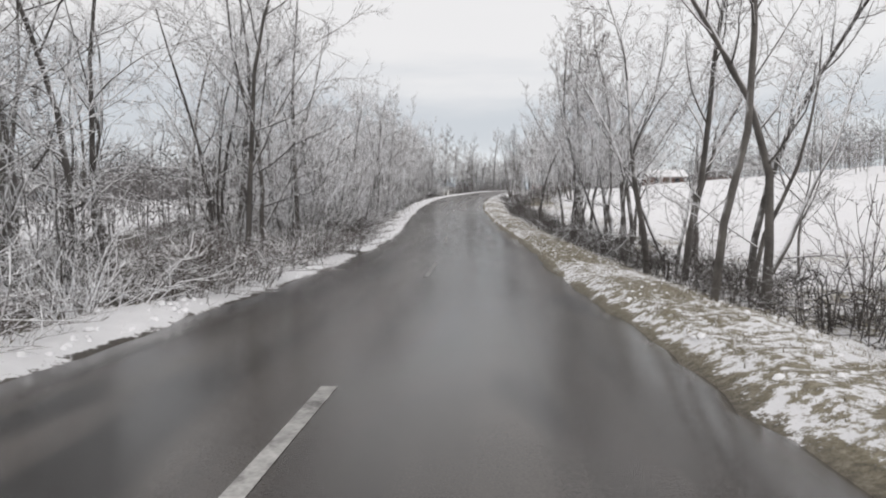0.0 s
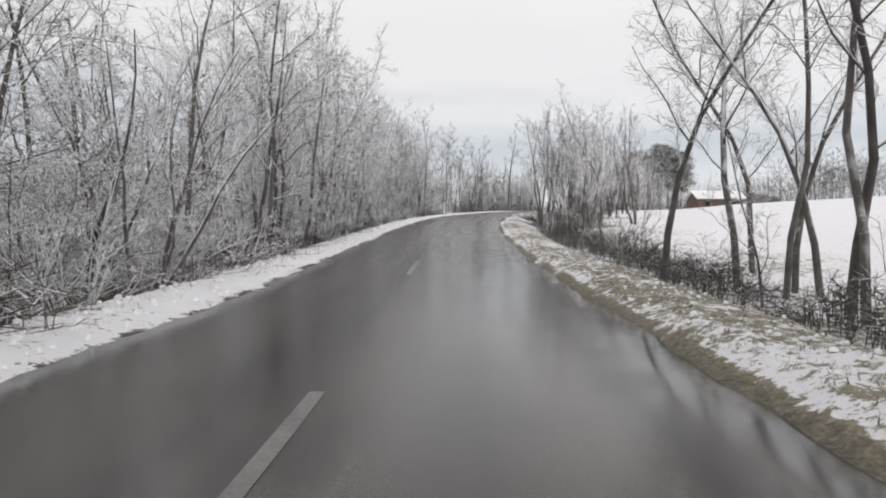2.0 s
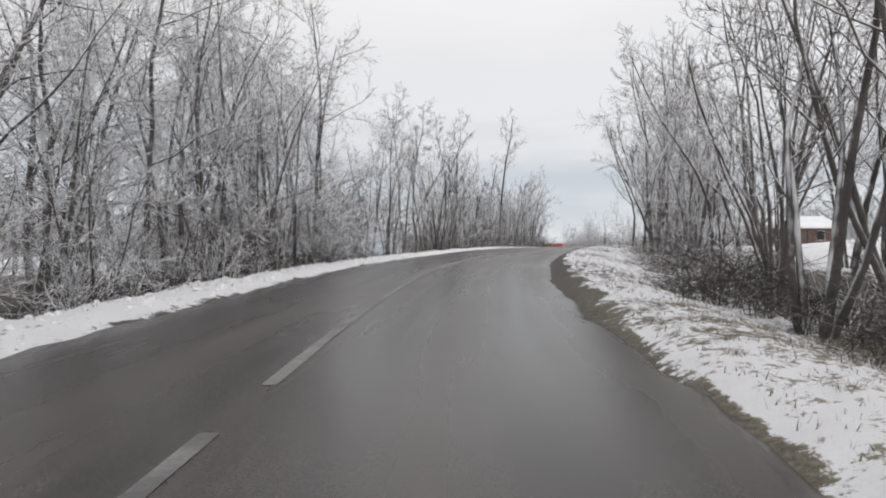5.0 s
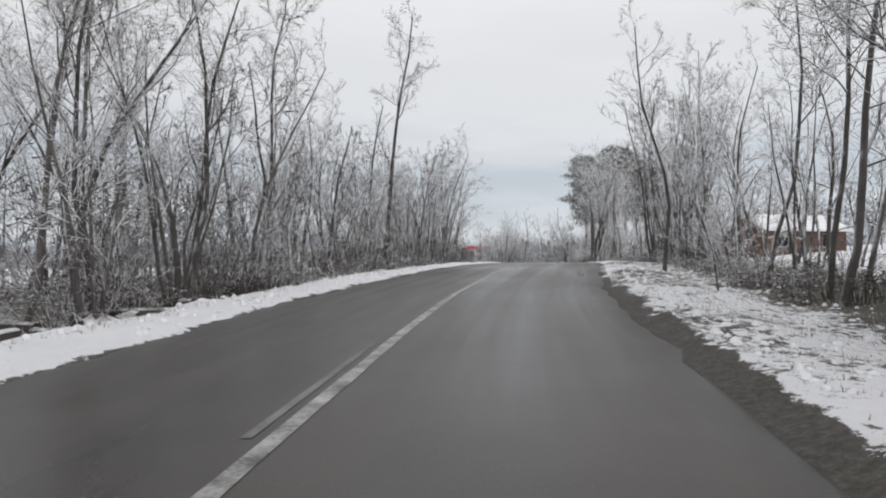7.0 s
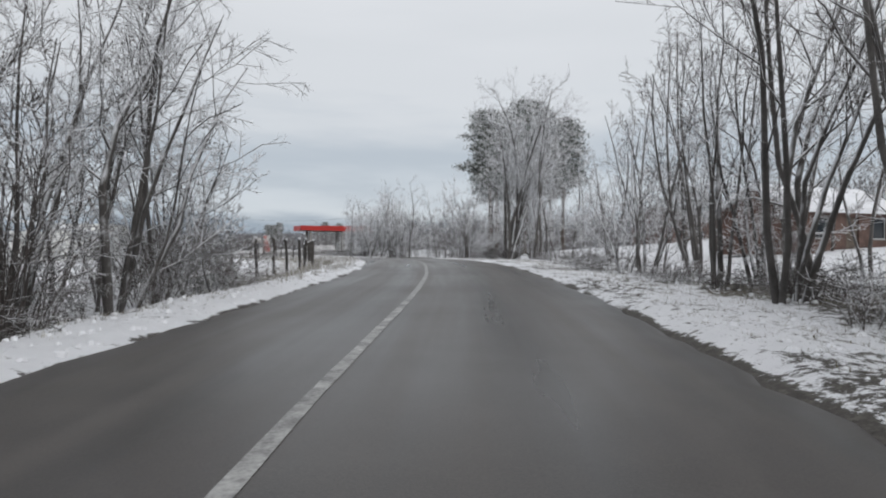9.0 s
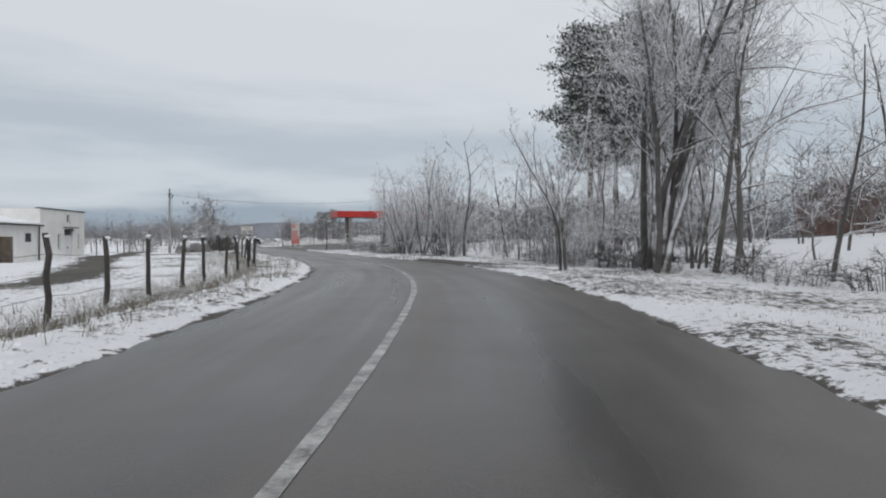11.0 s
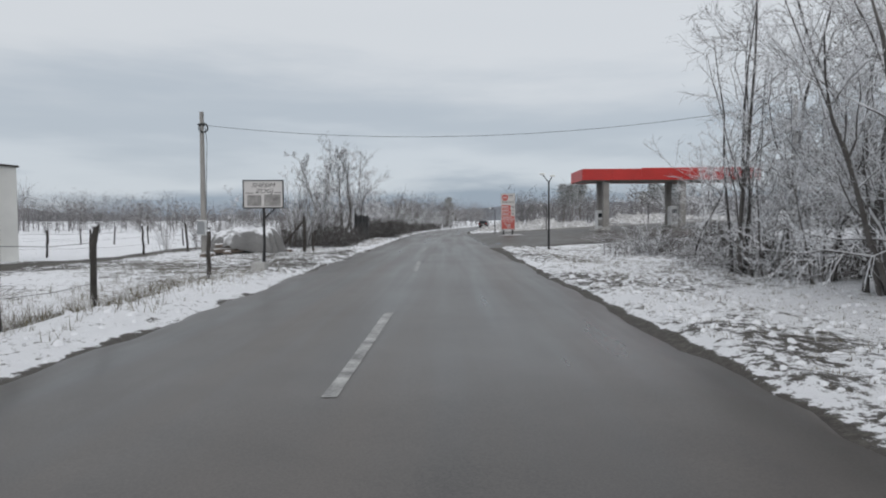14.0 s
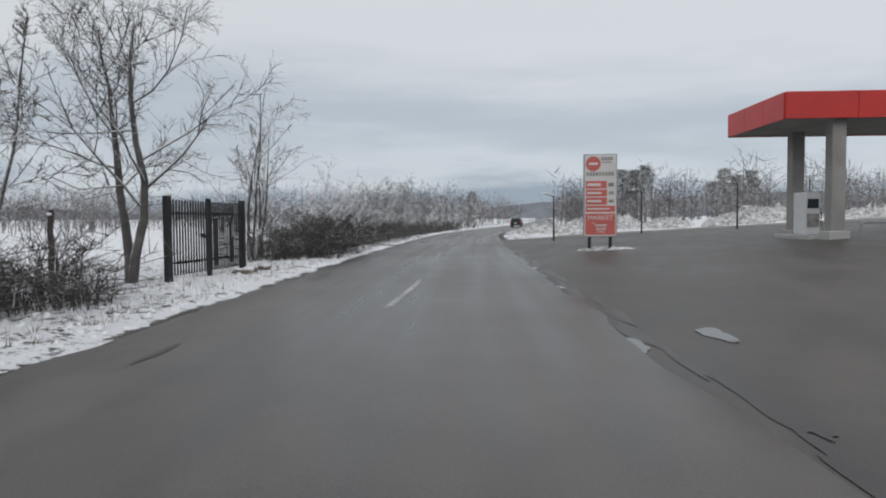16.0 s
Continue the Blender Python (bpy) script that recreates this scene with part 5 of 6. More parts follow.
def price_totem():
    m = put(240.6, 6.05, 0, -4)
    t = thing("price_totem", "tall red and white price board on two steel legs", "price sign", m=m)
    base = float(road_z(240.6)) + 0.62 - m.translation.z
    for x in (-0.38, 0.38):
        part("leg", tube([(x, 0, -0.2), (x, 0, base + 0.1)], 0.06, 8), IRON, t)
    h, w, f = 3.05, 0.60, -0.131
    body = part("body", box(-w, w, -0.12, 0.12, base, base + h, 0.02), GALV, t)
    part("sheet", box(-w + 0.03, w - 0.03, f, -0.122, base + 0.03, base + h - 0.03), WHITE_PRINT, body, "white printed sheet")
    g = f - 0.004
    disc = bmesh.new()
    bmesh.ops.create_cone(disc, cap_ends=True, segments=32, radius1=0.27, radius2=0.27, depth=0.008, matrix=Matrix.Translation((-0.26, g, base + h - 0.36)) @ pose(0, 0, 0, 90))
    part("emblem", disc, RED_PRINT, t, "red round emblem")
    part("bar", box(-0.42, -0.1, g - 0.006, g - 0.002, base + h - 0.4, base + h - 0.32), WHITE_PRINT, t)
    part("bar", box(0.02, 0.44, g - 0.004, g, base + h - 0.24, base + h - 0.12), GREY_PRINT, t)
    part("bar", box(0.05, 0.40, g - 0.004, g, base + h - 0.33, base + h - 0.29), GREY_PRINT, t)
    for i in range(9):
        x = -0.5 + i * 0.112
        part("letter_bar", box(x, x + 0.075, g - 0.004, g, base + h - 0.80, base + h - 0.66), GREY_PRINT, t)
    for z0, z1, split in ((1.78, 2.06, 0.22), (1.49, 1.74, 0.24), (1.19, 1.45, 0.24), (0.92, 1.15, 0.53)):
        row = part("price_strip", box(-0.53, split, g - 0.004, g, base + z0, base + z1, 0.002), RED_PRINT, t, "red printed row")
        part("bar", box(-0.48, split - 0.2, g - 0.008, g - 0.004, base + z0 + 0.09, base + z1 - 0.09), WHITE_PRINT, row)
        if split < 0.5:
            part("bar", box(split + 0.06, 0.48, g - 0.004, g, base + z0 + 0.07, base + z1 - 0.07), GREY_PRINT, row)
    panel = part("market_panel", box(-0.54, 0.54, g - 0.004, g, base + 0.08, base + 0.86, 0.002), RED_PRINT, t, "red panel")
    lettering("lettering", "MARKET", 0.23, WHITE_PRINT, t, pose(0, g - 0.01, base + 0.70, 90), "white capital letters", squeeze=1.05)
    basket = join(box(-0.2, 0.24, g - 0.010, g - 0.004, base + 0.42, base + 0.46), box(-0.15, 0.18, g - 0.010, g - 0.004, base + 0.26, base + 0.29), box(-0.12, 0.18, g - 0.010, g - 0.004, base + 0.17, base + 0.2),
                  *[box(x - 0.012, x + 0.012, g - 0.010, g - 0.004, base + 0.27, base + 0.44) for x in (-0.13, -0.05, 0.03, 0.11, 0.18)], box(-0.3, -0.19, g - 0.010, g - 0.004, base + 0.5, base + 0.53))
    part("trolley", basket, WHITE_PRINT, t, "white drawing of a trolley")
    p = at(240.7, 6.4)
    mound = blob_mesh("snow_patch", 15, 1.4, 0.7, 0.16, DIRTY_SNOW, 5)
    ob = tagged(new("snow_patch", mound), "small flat heap of dirty snow under the price board", "snow")
    ob.location = (p.x, p.y, p.z - 0.02)


def blob_mesh(name, seed, rx, ry, h, mat, rings=6, lumps=0.25):
    """A low uneven heap."""
    rng = np.random.default_rng(seed)
    n = 28
    v, f = [(0, 0, h)], []
    for r in range(1, rings + 1):
        u = r / rings
        for k in range(n):
            w = 2 * math.pi * k / n
            o = 1 + 0.12 * math.sin(3 * w + seed) + 0.08 * math.sin(7 * w + 2 * seed)
            z = h * (1 - u ** 2.2) * (1 + rng.normal(0, lumps)) - (0.15 if r == rings else 0)
            v.append((rx * u * o * math.cos(w), ry * u * o * math.sin(w), z))
    for k in range(n):
        f.append((0, 1 + k, 1 + (k + 1) % n))
    for r in range(rings - 1):
        for k in range(n):
            a, b = 1 + r * n + k, 1 + r * n + (k + 1) % n
            f.append((a, a + n, b + n, b))
    return mesh_of(name, v, f, mat, True)


price_totem()


def yard_lamp(s, d, height, double=False, turn=0.0):
    lamp = thing("yard_lamp", "slim dark lamp post with a small head", "lamp post", "yard lamps", put(s, d, 0, turn))
    part("base_plate", box(-0.12, 0.12, -0.12, 0.12, -0.02, 0.03, 0.01), IRON, lamp)
    part("pole", tube([(0, 0, -0.2), (0, 0, 1.2), (0, 0, height)], [0.055, 0.045, 0.035], 8), IRON, lamp)
    arms = ((-0.28, 0.30), (0.16, 0.22)) if double else ((-0.5, 0.12),)
    for x, up in arms:
        arm = part("arm", tube([(0, 0, height - 0.05), (x * 0.5, 0, height + up * 0.4), (x, 0, height + up)], 0.022, 6), IRON, lamp)
        head = bmesh.new()
        bmesh.ops.create_uvsphere(head, u_segments=12, v_segments=8, radius=0.09)
        bmesh.ops.scale(head, vec=(1.5, 0.8, 0.6), verts=head.verts)
        bmesh.ops.translate(head, vec=(x, 0, height + up + 0.02), verts=head.verts)
        part("lamp_head", head, MILK, arm, "white glass head")


yard_lamp(215.3, 5.4, 3.1, True)
yard_lamp(252.0, 5.7, 2.5)
yard_lamp(256.4, 11.4, 2.6)
yard_lamp(255.6, 16.8, 2.7)
yard_lamp(226.0, 26.0, 3.4)
yard_lamp(262.0, 24.0, 3.0)

rng_heap = np.random.default_rng(77)
for i in range(16):
    s, d = 261 + rng_heap.uniform(0, 16) + i * 0.4, 7 + i * 2.2
    ob = new("snow_mound", blob_mesh("snow_mound", i + 1, rng_heap.uniform(2.2, 3.6), rng_heap.uniform(1.6, 2.6), rng_heap.uniform(0.6, 1.2), DIRTY_SNOW, 8, 0.22))
    ob.matrix_basis = put(s, d, 0.0, rng_heap.uniform(0, 90))
    tagged(ob, "heap of cleared dirty snow behind the forecourt", "snow heap", "snow heaps behind the forecourt")


# ---- left side of the last stretch: fence, house, pole, sign, heap, gate ----
def fence_post(height, seed, radius=0.055):
    rng = np.random.default_rng(seed)
    pts = [np.array((rng.normal(0, 0.012), rng.normal(0, 0.012), z)) for z in np.linspace(-0.3, height, 6)]
    pts[-1][:2] += rng.normal(0, 0.03, 2)
    bm = tube(pts, [radius * 1.1, radius * 1.1, radius, radius * 0.95, radius * 0.95, radius * 0.85], 7)
    me = bpy.data.meshes.new("post")
    bm.to_mesh(me)
    bm.free()
    me.materials.append(POST_WOOD)
    return me


def fence(spots, label, group, seed, strands=(0.5, 0.9, 1.25), height=1.7, wire=True):
    """A wire fence: posts at the given (s, d), with strands from post to post."""
    rng = np.random.default_rng(seed)
    f = thing("wire_fence", label, "fence", group)
    shapes = [fence_post(height * rng.uniform(0.94, 1.06), seed * 10 + k) for k in range(5)]
    tips = []
    for i, (s, d) in enumerate(spots):
        p = new("post", shapes[i % 5])
        m = put(s, d, 0, rng.uniform(0, 360), rng.normal(0, 2.0), rng.normal(0, 2.0))
        p.parent = f
        p.matrix_local = m
        cap = bmesh.new()
        bmesh.ops.create_uvsphere(cap, u_segments=8, v_segments=5, radius=0.06)
        bmesh.ops.scale(cap, vec=(1, 1, 0.5), verts=cap.verts)
        bmesh.ops.translate(cap, vec=(0, 0, height * 1.0), verts=cap.verts)
        c = part("snow_cap", cap, SNOW, p, "small cap of snow")
        tips.append(m)
    if wire:
        for h in strands:
            pts = []
            for i, m in enumerate(tips):
                a = m @ Vector((0.06, 0, h))
                if pts:
                    mid = (a + pts[-1]) / 2
                    mid.z -= 0.04
                    pts.append(mid)
                pts.append(a)
            part("wire", tube([tuple(p) for p in pts], 0.005, 3, False), WIRE, f)
    return f


rng_f = np.random.default_rng(5)
fence([(136.3 + 2.66 * k + rng_f.uniform(-0.2, 0.2), float(np.interp(k, [0, 7, 8, 9, 11, 12, 15, 24], [-6.05, -6.0, -6.2, -6.4, -6.3, -6.1, -5.5, -5.4])) + rng_f.normal(0, 0.06)) for k in range(24)], "roadside fence of dark rough wooden posts with wires", "wire fences", 3, strands=(0.45, 0.8, 1.15), height=1.45)
fence([(202.5, -5.4)], "single dark wooden post at the drive", "", 4, wire=False, height=1.25)
fence([(219.5 + rng_f.uniform(-0.3, 0.3), -12.5 - 2.5 * k) for k in range(14)], "field fence of wooden posts in the snow", "wire fences", 6, height=1.5)
fence([(236 + 0.5 * k, -14 - 3.0 * k) for k in range(14)], "field fence of wooden posts in the snow", "wire fences", 7, height=1.5)
fence([(150 + 3.2 * k, -34 - 0.4 * k) for k in range(20)], "field fence of wooden posts in the snow", "wire fences", 8, height=1.4)
fence([(228.0, -6.6), (225.6, -6.7), (223.2, -7.0), (235.6, -6.6), (237.5, -6.8), (240.5, -7.2)], "thin garden stakes beside the gate", "wire fences", 9, height=1.5, wire=False)


def wall_with_holes(name, length, height, thick, holes, mat, parent):
    """A wall along x from 0 to length, its outer face at y = 0, with openings (x0, x1, z0, z1) right through it."""
    xs = sorted({0, length, *[h[0] for h in holes], *[h[1] for h in holes]})
    zs = sorted({0, height, *[h[2] for h in holes], *[h[3] for h in holes]})
    bm = bmesh.new()
    inside = lambda x, z: any(h[0] < x < h[1] and h[2] < z < h[3] for h in holes)
    solid = {}
    for i in range(len(xs) - 1):
        for k in range(len(zs) - 1):
            solid[i, k] = not inside((xs[i] + xs[i + 1]) / 2, (zs[k] + zs[k + 1]) / 2)
    def quad(*pts):
        bm.faces.new([bm.verts.new(p) for p in pts])
    for (i, k), s in solid.items():
        if not s:
            continue
        x0, x1, z0, z1 = xs[i], xs[i + 1], zs[k], zs[k + 1]
        quad((x0, 0, z0), (x1, 0, z0), (x1, 0, z1), (x0, 0, z1))
        quad((x0, thick, z0), (x0, thick, z1), (x1, thick, z1), (x1, thick, z0))
        if not solid.get((i - 1, k)):
            quad((x0, 0, z0), (x0, 0, z1), (x0, thick, z1), (x0, thick, z0))
        if not solid.get((i + 1, k)):
            quad((x1, 0, z0), (x1, thick, z0), (x1, thick, z1), (x1, 0, z1))
        if not solid.get((i, k + 1)):
            quad((x0, 0, z1), (x1, 0, z1), (x1, thick, z1), (x0, thick, z1))
        if not solid.get((i, k - 1)):
            quad((x0, 0, z0), (x0, thick, z0), (x1, thick, z0), (x1, 0, z0))
    bmesh.ops.remove_doubles(bm, verts=bm.verts, dist=0.001)
    return part(name, bm, mat, parent)


def window(x0, x1, z0, z1, parent, y=0.12, bars=1):
    w = part("window", join(box(x0, x1, y, y + 0.05, z0, z0 + 0.05), box(x0, x1, y, y + 0.05, z1 - 0.05, z1), box(x0, x0 + 0.05, y, y + 0.05, z0 + 0.05, z1 - 0.05), box(x1 - 0.05, x1, y, y + 0.05, z0 + 0.05, z1 - 0.05)), DOOR_WHITE, parent, "white window frame")
    part("pane", box(x0 + 0.05, x1 - 0.05, y + 0.02, y + 0.03, z0 + 0.05, z1 - 0.05), GLASS_DARK, w, "dark glass")
    part("sill", box(x0 - 0.05, x1 + 0.05, -0.06, y, z0 - 0.05, z0), CONCRETE_PALE, w)


def white_house():
    a, b = at(206.4, -20.2), at(214.6, -18.0)
    z = float(road_z(210)) - 0.62
    yaw = math.degrees(math.atan2(b.y - a.y, b.x - a.x))
    length, top = (b - a).length, 4.35
    h = thing("white_house", "low white plastered house with a parapet and a snow-roofed wing", "house", m=pose(a.x, a.y, z, 0, 0, yaw))
    holes = [(3.1, 3.6, 1.0, 2.3), (4.3, 6.0, 0.02, 2.75), (6.95, 7.35, 1.05, 2.35), (4.8, 5.45, 3.35, 4.0)]
    front = wall_with_holes("front_wall", length, top, 0.25, holes, PLASTER, h)
    part("side_wall", box(length - 0.25, length, 0.25, 7.0, 0, top), PLASTER, h)
    part("side_wall", box(0, 0.25, 0.25, 7.0, 0, top), PLASTER, h)
    part("back_wall", box(0.25, length - 0.25, 6.75, 7.0, 0, top), PLASTER, h)
    part("roof", box(0.25, length - 0.25, 0.25, 6.75, 3.9, 4.1), SNOW, h, "flat roof under snow")
    part("parapet_cap", box(-0.08, length + 0.08, -0.1, 0.33, top, top + 0.09, 0.02), ROOF_DARK, h, "dark metal parapet cap")
    for x0, x1, z0, z1 in (holes[0], holes[2], holes[3]):
        window(x0, x1, z0, z1, h)
    door = part("door", box(4.35, 5.95, 0.12, 0.18, 0.02, 2.2, 0.01), DOOR_WHITE, h, "white steel double door")
    part("transom", box(4.35, 5.95, 0.12, 0.16, 2.25, 2.72), GLASS_DARK, door, "dark glass transom")
    part("handle", box(5.1, 5.14, 0.06, 0.12, 1.0, 1.2, 0.01), IRON, door)
    part("lintel", box(4.05, 6.25, -0.45, 0.0, 2.8, 2.95, 0.02), CONCRETE, h, "small concrete canopy over the door")
    # the wing towards the road's start
    wing = part("wing", box(-15.0, -0.002, 0.12, 5.2, 0, 3.0), PLASTER, h, "lower plastered wing")
    roof = bmesh.new()
    pts = [(-15.2, -0.25, 2.95), (0.0, -0.25, 2.95), (0.0, 5.4, 4.05), (-15.2, 5.4, 4.05)]
    lo = [roof.verts.new(p) for p in pts]
    hi = [roof.verts.new((p[0], p[1], p[2] + 0.16)) for p in pts]
    roof.faces.new(lo[::-1])
    roof.faces.new(hi)
    for i in range(4):
        roof.faces.new((lo[i], lo[(i + 1) % 4], hi[(i + 1) % 4], hi[i]))
    part("wing_roof", roof, SNOW, h, "mono-pitch roof under snow")
    part("eaves_board", box(-15.2, 0.0, -0.31, -0.255, 2.86, 3.0), ROOF_DARK, h, "dark eaves board")
    part("downpipe", tube([(-0.12, 0.0, 2.9), (-0.12, 0.04, 0.1)], 0.05, 8), ROOF_DARK, h)
    frame = part("window", join(box(-2.3, -1.3, 0.06, 0.118, 1.55, 2.35)), DOOR_WHITE, h, "white window frame")
    part("pane", box(-2.22, -1.38, 0.04, 0.058, 1.62, 2.28), GLASS_DARK, frame, "dark glass")
    # no opening here: a dark panel on the wall paints the doorway's inner shade
    d2 = part("door", box(-7.4, -5.9, 0.05, 0.118, 0.02, 2.1), ROOF_DARK, h, "dark panel in place of the shade inside an open doorway")
    part("door_leaf", box(-5.9, -5.83, -0.85, 0.05, 0.02, 2.0), TIMBER, d2)


white_house()


def utility_pole():
    m = put(216.4, -10.6)
    p = thing("utility_pole", "round grey utility pole with a coil of cable near the top", "utility pole", m=m)
    top = float(road_z(216.4)) + 6.4 - m.translation.z
    part("pole", tube([(0, 0, -0.4), (0, 0, top * 0.5), (0, 0, top)], [0.14, 0.115, 0.09], 10), CONCRETE, p)
    for k in range(3):
        r = 0.17 + 0.03 * k
        ring = [(0.12 + r * math.cos(w), -0.12 - 0.01 * k, top - 0.75 + r * math.sin(w)) for w in np.linspace(0, 6.28, 20)]
        part("cable_coil", tube(ring, 0.012, 5), WIRE, p)
    part("bracket", box(-0.16, 0.2, -0.13, 0.13, top - 0.62, top - 0.55, 0.01), IRON, p)
    part("down_cable", tube([(0.2, -0.1, top - 0.7), (0.26, -0.1, top - 1.4), (0.2, -0.05, top - 2.8), (0.14, -0.02, 2.0)], 0.014, 5), WIRE, p)
    meter = part("meter_box", box(-0.2, 0.2, -0.36, -0.14, 0.9, 1.6, 0.02), DOOR_WHITE, p, "white meter box")
    part("lid", box(-0.17, 0.17, -0.38, -0.362, 0.95, 1.55), GALV, meter)
    a = m.translation + Vector((0, 0, top - 0.6))
    b = at(214.0, 15.5, 0)
    b.z = float(road_z(215)) + 6.3
    pts = []
    for u in np.linspace(0, 1, 40):
        q = a.lerp(b, float(u))
        q.z -= 0.95 * 4 * u * (1 - u)
        pts.append(tuple(q))
    line = thing("overhead_cable", "thin dark cable hanging over the road", "cable")
    part("cable", tube(pts, 0.010, 5), WIRE, line)
    far = thing("utility_pole", "round grey utility pole behind the bushes", "utility pole", m=put(214.0, 15.5))
    ft = b.z - far.matrix_world.translation.z + 0.3
    part("pole", tube([(0, 0, -0.4), (0, 0, ft * 0.5), (0, 0, ft)], [0.14, 0.115, 0.09], 10), CONCRETE, far)


utility_pole()


def roadside_sign():
    m = put(203.5, -4.3, 0, 3)
    g = m.translation.z
    sign = thing("roadside_sign", "white roadside advertising board with black lettering on one iron post", "sign", m=m)
    z0 = float(road_z(203.5)) + 1.65 - g
    part("post", tube([(0, 0.05, -0.2), (0, 0.05, z0 + 0.1)], 0.035, 8), IRON, sign)
    part("brace", tube([(0.02, 0.05, z0 - 0.25), (0.3, 0.05, z0)], 0.025, 6), IRON, sign)
    part("stay", tube([(-0.12, 0.25, -0.05), (0, 0.06, 0.75)], 0.02, 6), IRON, sign)
    part("foot_block", box(-0.3, 0.06, -0.18, 0.24, -0.12, 0.22, 0.03), CONCRETE_PALE, sign, "pale concrete block")
    w, h = 0.53, 0.75
    for b in (box(-w, w, 0, 0.05, z0, z0 + 0.03), box(-w, w, 0, 0.05, z0 + h - 0.03, z0 + h), box(-w, -w + 0.03, 0, 0.05, z0 + 0.03, z0 + h - 0.03), box(w - 0.03, w, 0, 0.05, z0 + 0.03, z0 + h - 0.03)):
        part("frame_bar", b, IRON, sign)
    part("board", box(-w + 0.03, w - 0.03, 0.012, 0.04, z0 + 0.03, z0 + h - 0.03), WHITE_PRINT, sign, "off-white board")
    lettering("lettering", "SHESIM", 0.158, INK, sign, pose(0.0, 0.008, z0 + 0.605, 90), "black slanted capitals", 0.25, 1.2)
    lettering("lettering", "ZOGJ", 0.158, INK, sign, pose(0.02, 0.008, z0 + 0.455, 90), "black slanted capitals", 0.25, 1.2)
    part("bar", box(-0.46, -0.25, 0.007, 0.011, z0 + 0.395, z0 + 0.412), INK, sign)
    part("bar", box(0.28, 0.46, 0.007, 0.011, z0 + 0.41, z0 + 0.427), INK, sign)
    part("picture", box(-0.42, -0.05, 0.005, 0.011, z0 + 0.07, z0 + 0.35), GREY_PRINT, sign, "grey faded photograph")
    part("picture", box(0.02, 0.45, 0.005, 0.011, z0 + 0.06, z0 + 0.37), GREY_PRINT, sign, "grey faded photograph")


roadside_sign()


def covered_heap():
    """A long heap under a tarpaulin whose hem falls in folds."""
    n, rings = 120, 18
    rng = np.random.default_rng(9)
    v, f = [], []
    for r in range(rings + 1):
        u = r / rings
        for k in range(n):
            w = 2 * math.pi * k / n
            sx, sy = abs(math.cos(w)) ** 0.6 * math.copysign(1, math.cos(w)), abs(math.sin(w)) ** 0.7 * math.copysign(1, math.sin(w))
            pleat = abs(math.sin(4.5 * w + 0.6)) * 0.11 + abs(math.sin(7.5 * w + 2.0)) * 0.07 + 0.03 * math.sin(19 * w)
            fold = 1 + 1.5 * (pleat - 0.1) * u ** 2
            rad = u ** 0.6
            gap = math.exp(-((math.degrees(math.atan2(math.sin(w), math.cos(w))) + 112) / 24) ** 2)
            z = (1.08 + 0.1 * sx * rad) * (1 - u ** 5) + 0.07 * math.sin(4 * w + 2) * u * (1 - u ** 2) + 0.06 * math.sin(7 * sx * rad + 3 * sy) * (1 - u ** 3) - 0.1 * u + 0.45 * gap * u ** 7
            v.append((1.62 * sx * rad * fold, 0.98 * sy * rad * fold, z + rng.normal(0, 0.02) + 0.10 * (1 - u ** 4) * float(bumps(1.62 * sx * rad, 0.98 * sy * rad, 0.22))))
    for r in range(rings):
        for k in range(n):
            a, b = r * n + k, r * n + (k + 1) % n
            f.append((a, a + n, b + n, b))
    f.append(tuple(range(n)))
    heap = thing("covered_heap", "long heap under a grey tarpaulin covered with snow", "heap", m=put(215.8, -8.4, 0.0, 23))
    part_mesh("tarpaulin", mesh_of("tarpaulin", v, f, TARP, True), heap)
    for i, (x0, x1, y, z) in enumerate(((-1.5, -0.3, -0.80, 0.12), (-1.4, -0.2, -0.6, 0.14), (-1.45, -0.4, -0.72, 0.33))):
        part("log", tube([(x0, y, z), (x1, y + 0.03, z + 0.02)], 0.12, 9), TIMBER, heap, "dark wet log under the tarpaulin")
    for i, (x, y) in enumerate(((-1.0, -1.15), (1.75, -0.5))):
        st = bmesh.new()
        bmesh.ops.create_icosphere(st, subdivisions=2, radius=0.15)
        for q in st.verts:
            q.co = Vector((q.co.x * 1.4, q.co.y, q.co.z * 0.8)) * (1 + 0.15 * math.sin(q.co.x * 17 + i))
        bmesh.ops.translate(st, vec=(x, y, 0.05), verts=st.verts)
        part("stone", st, TIMBER, heap, "snowy stone on the hem")


covered_heap()


def brace_posts():
    b = thing("braced_post", "weathered wooden corner post with a slanting brace", "post", m=put(215.8, -5.9))
    part("post", tube([(0, 0, -0.3), (0.01, 0, 0.8), (0, 0.01, 1.65)], [0.07, 0.065, 0.06], 8), POST_WOOD, b)
    part("brace", tube([(-1.0, 0.3, 0.35), (-0.05, 0, 1.4)], 0.05, 7), POST_WOOD, b)
    c = thing("short_post", "short weathered wooden post", "post", m=put(216.4, -5.65))
    part("post", tube([(0, 0, -0.3), (0.02, 0, 0.4), (0, 0.01, 0.85)], [0.05, 0.05, 0.045], 8), POST_WOOD, c)


brace_posts()


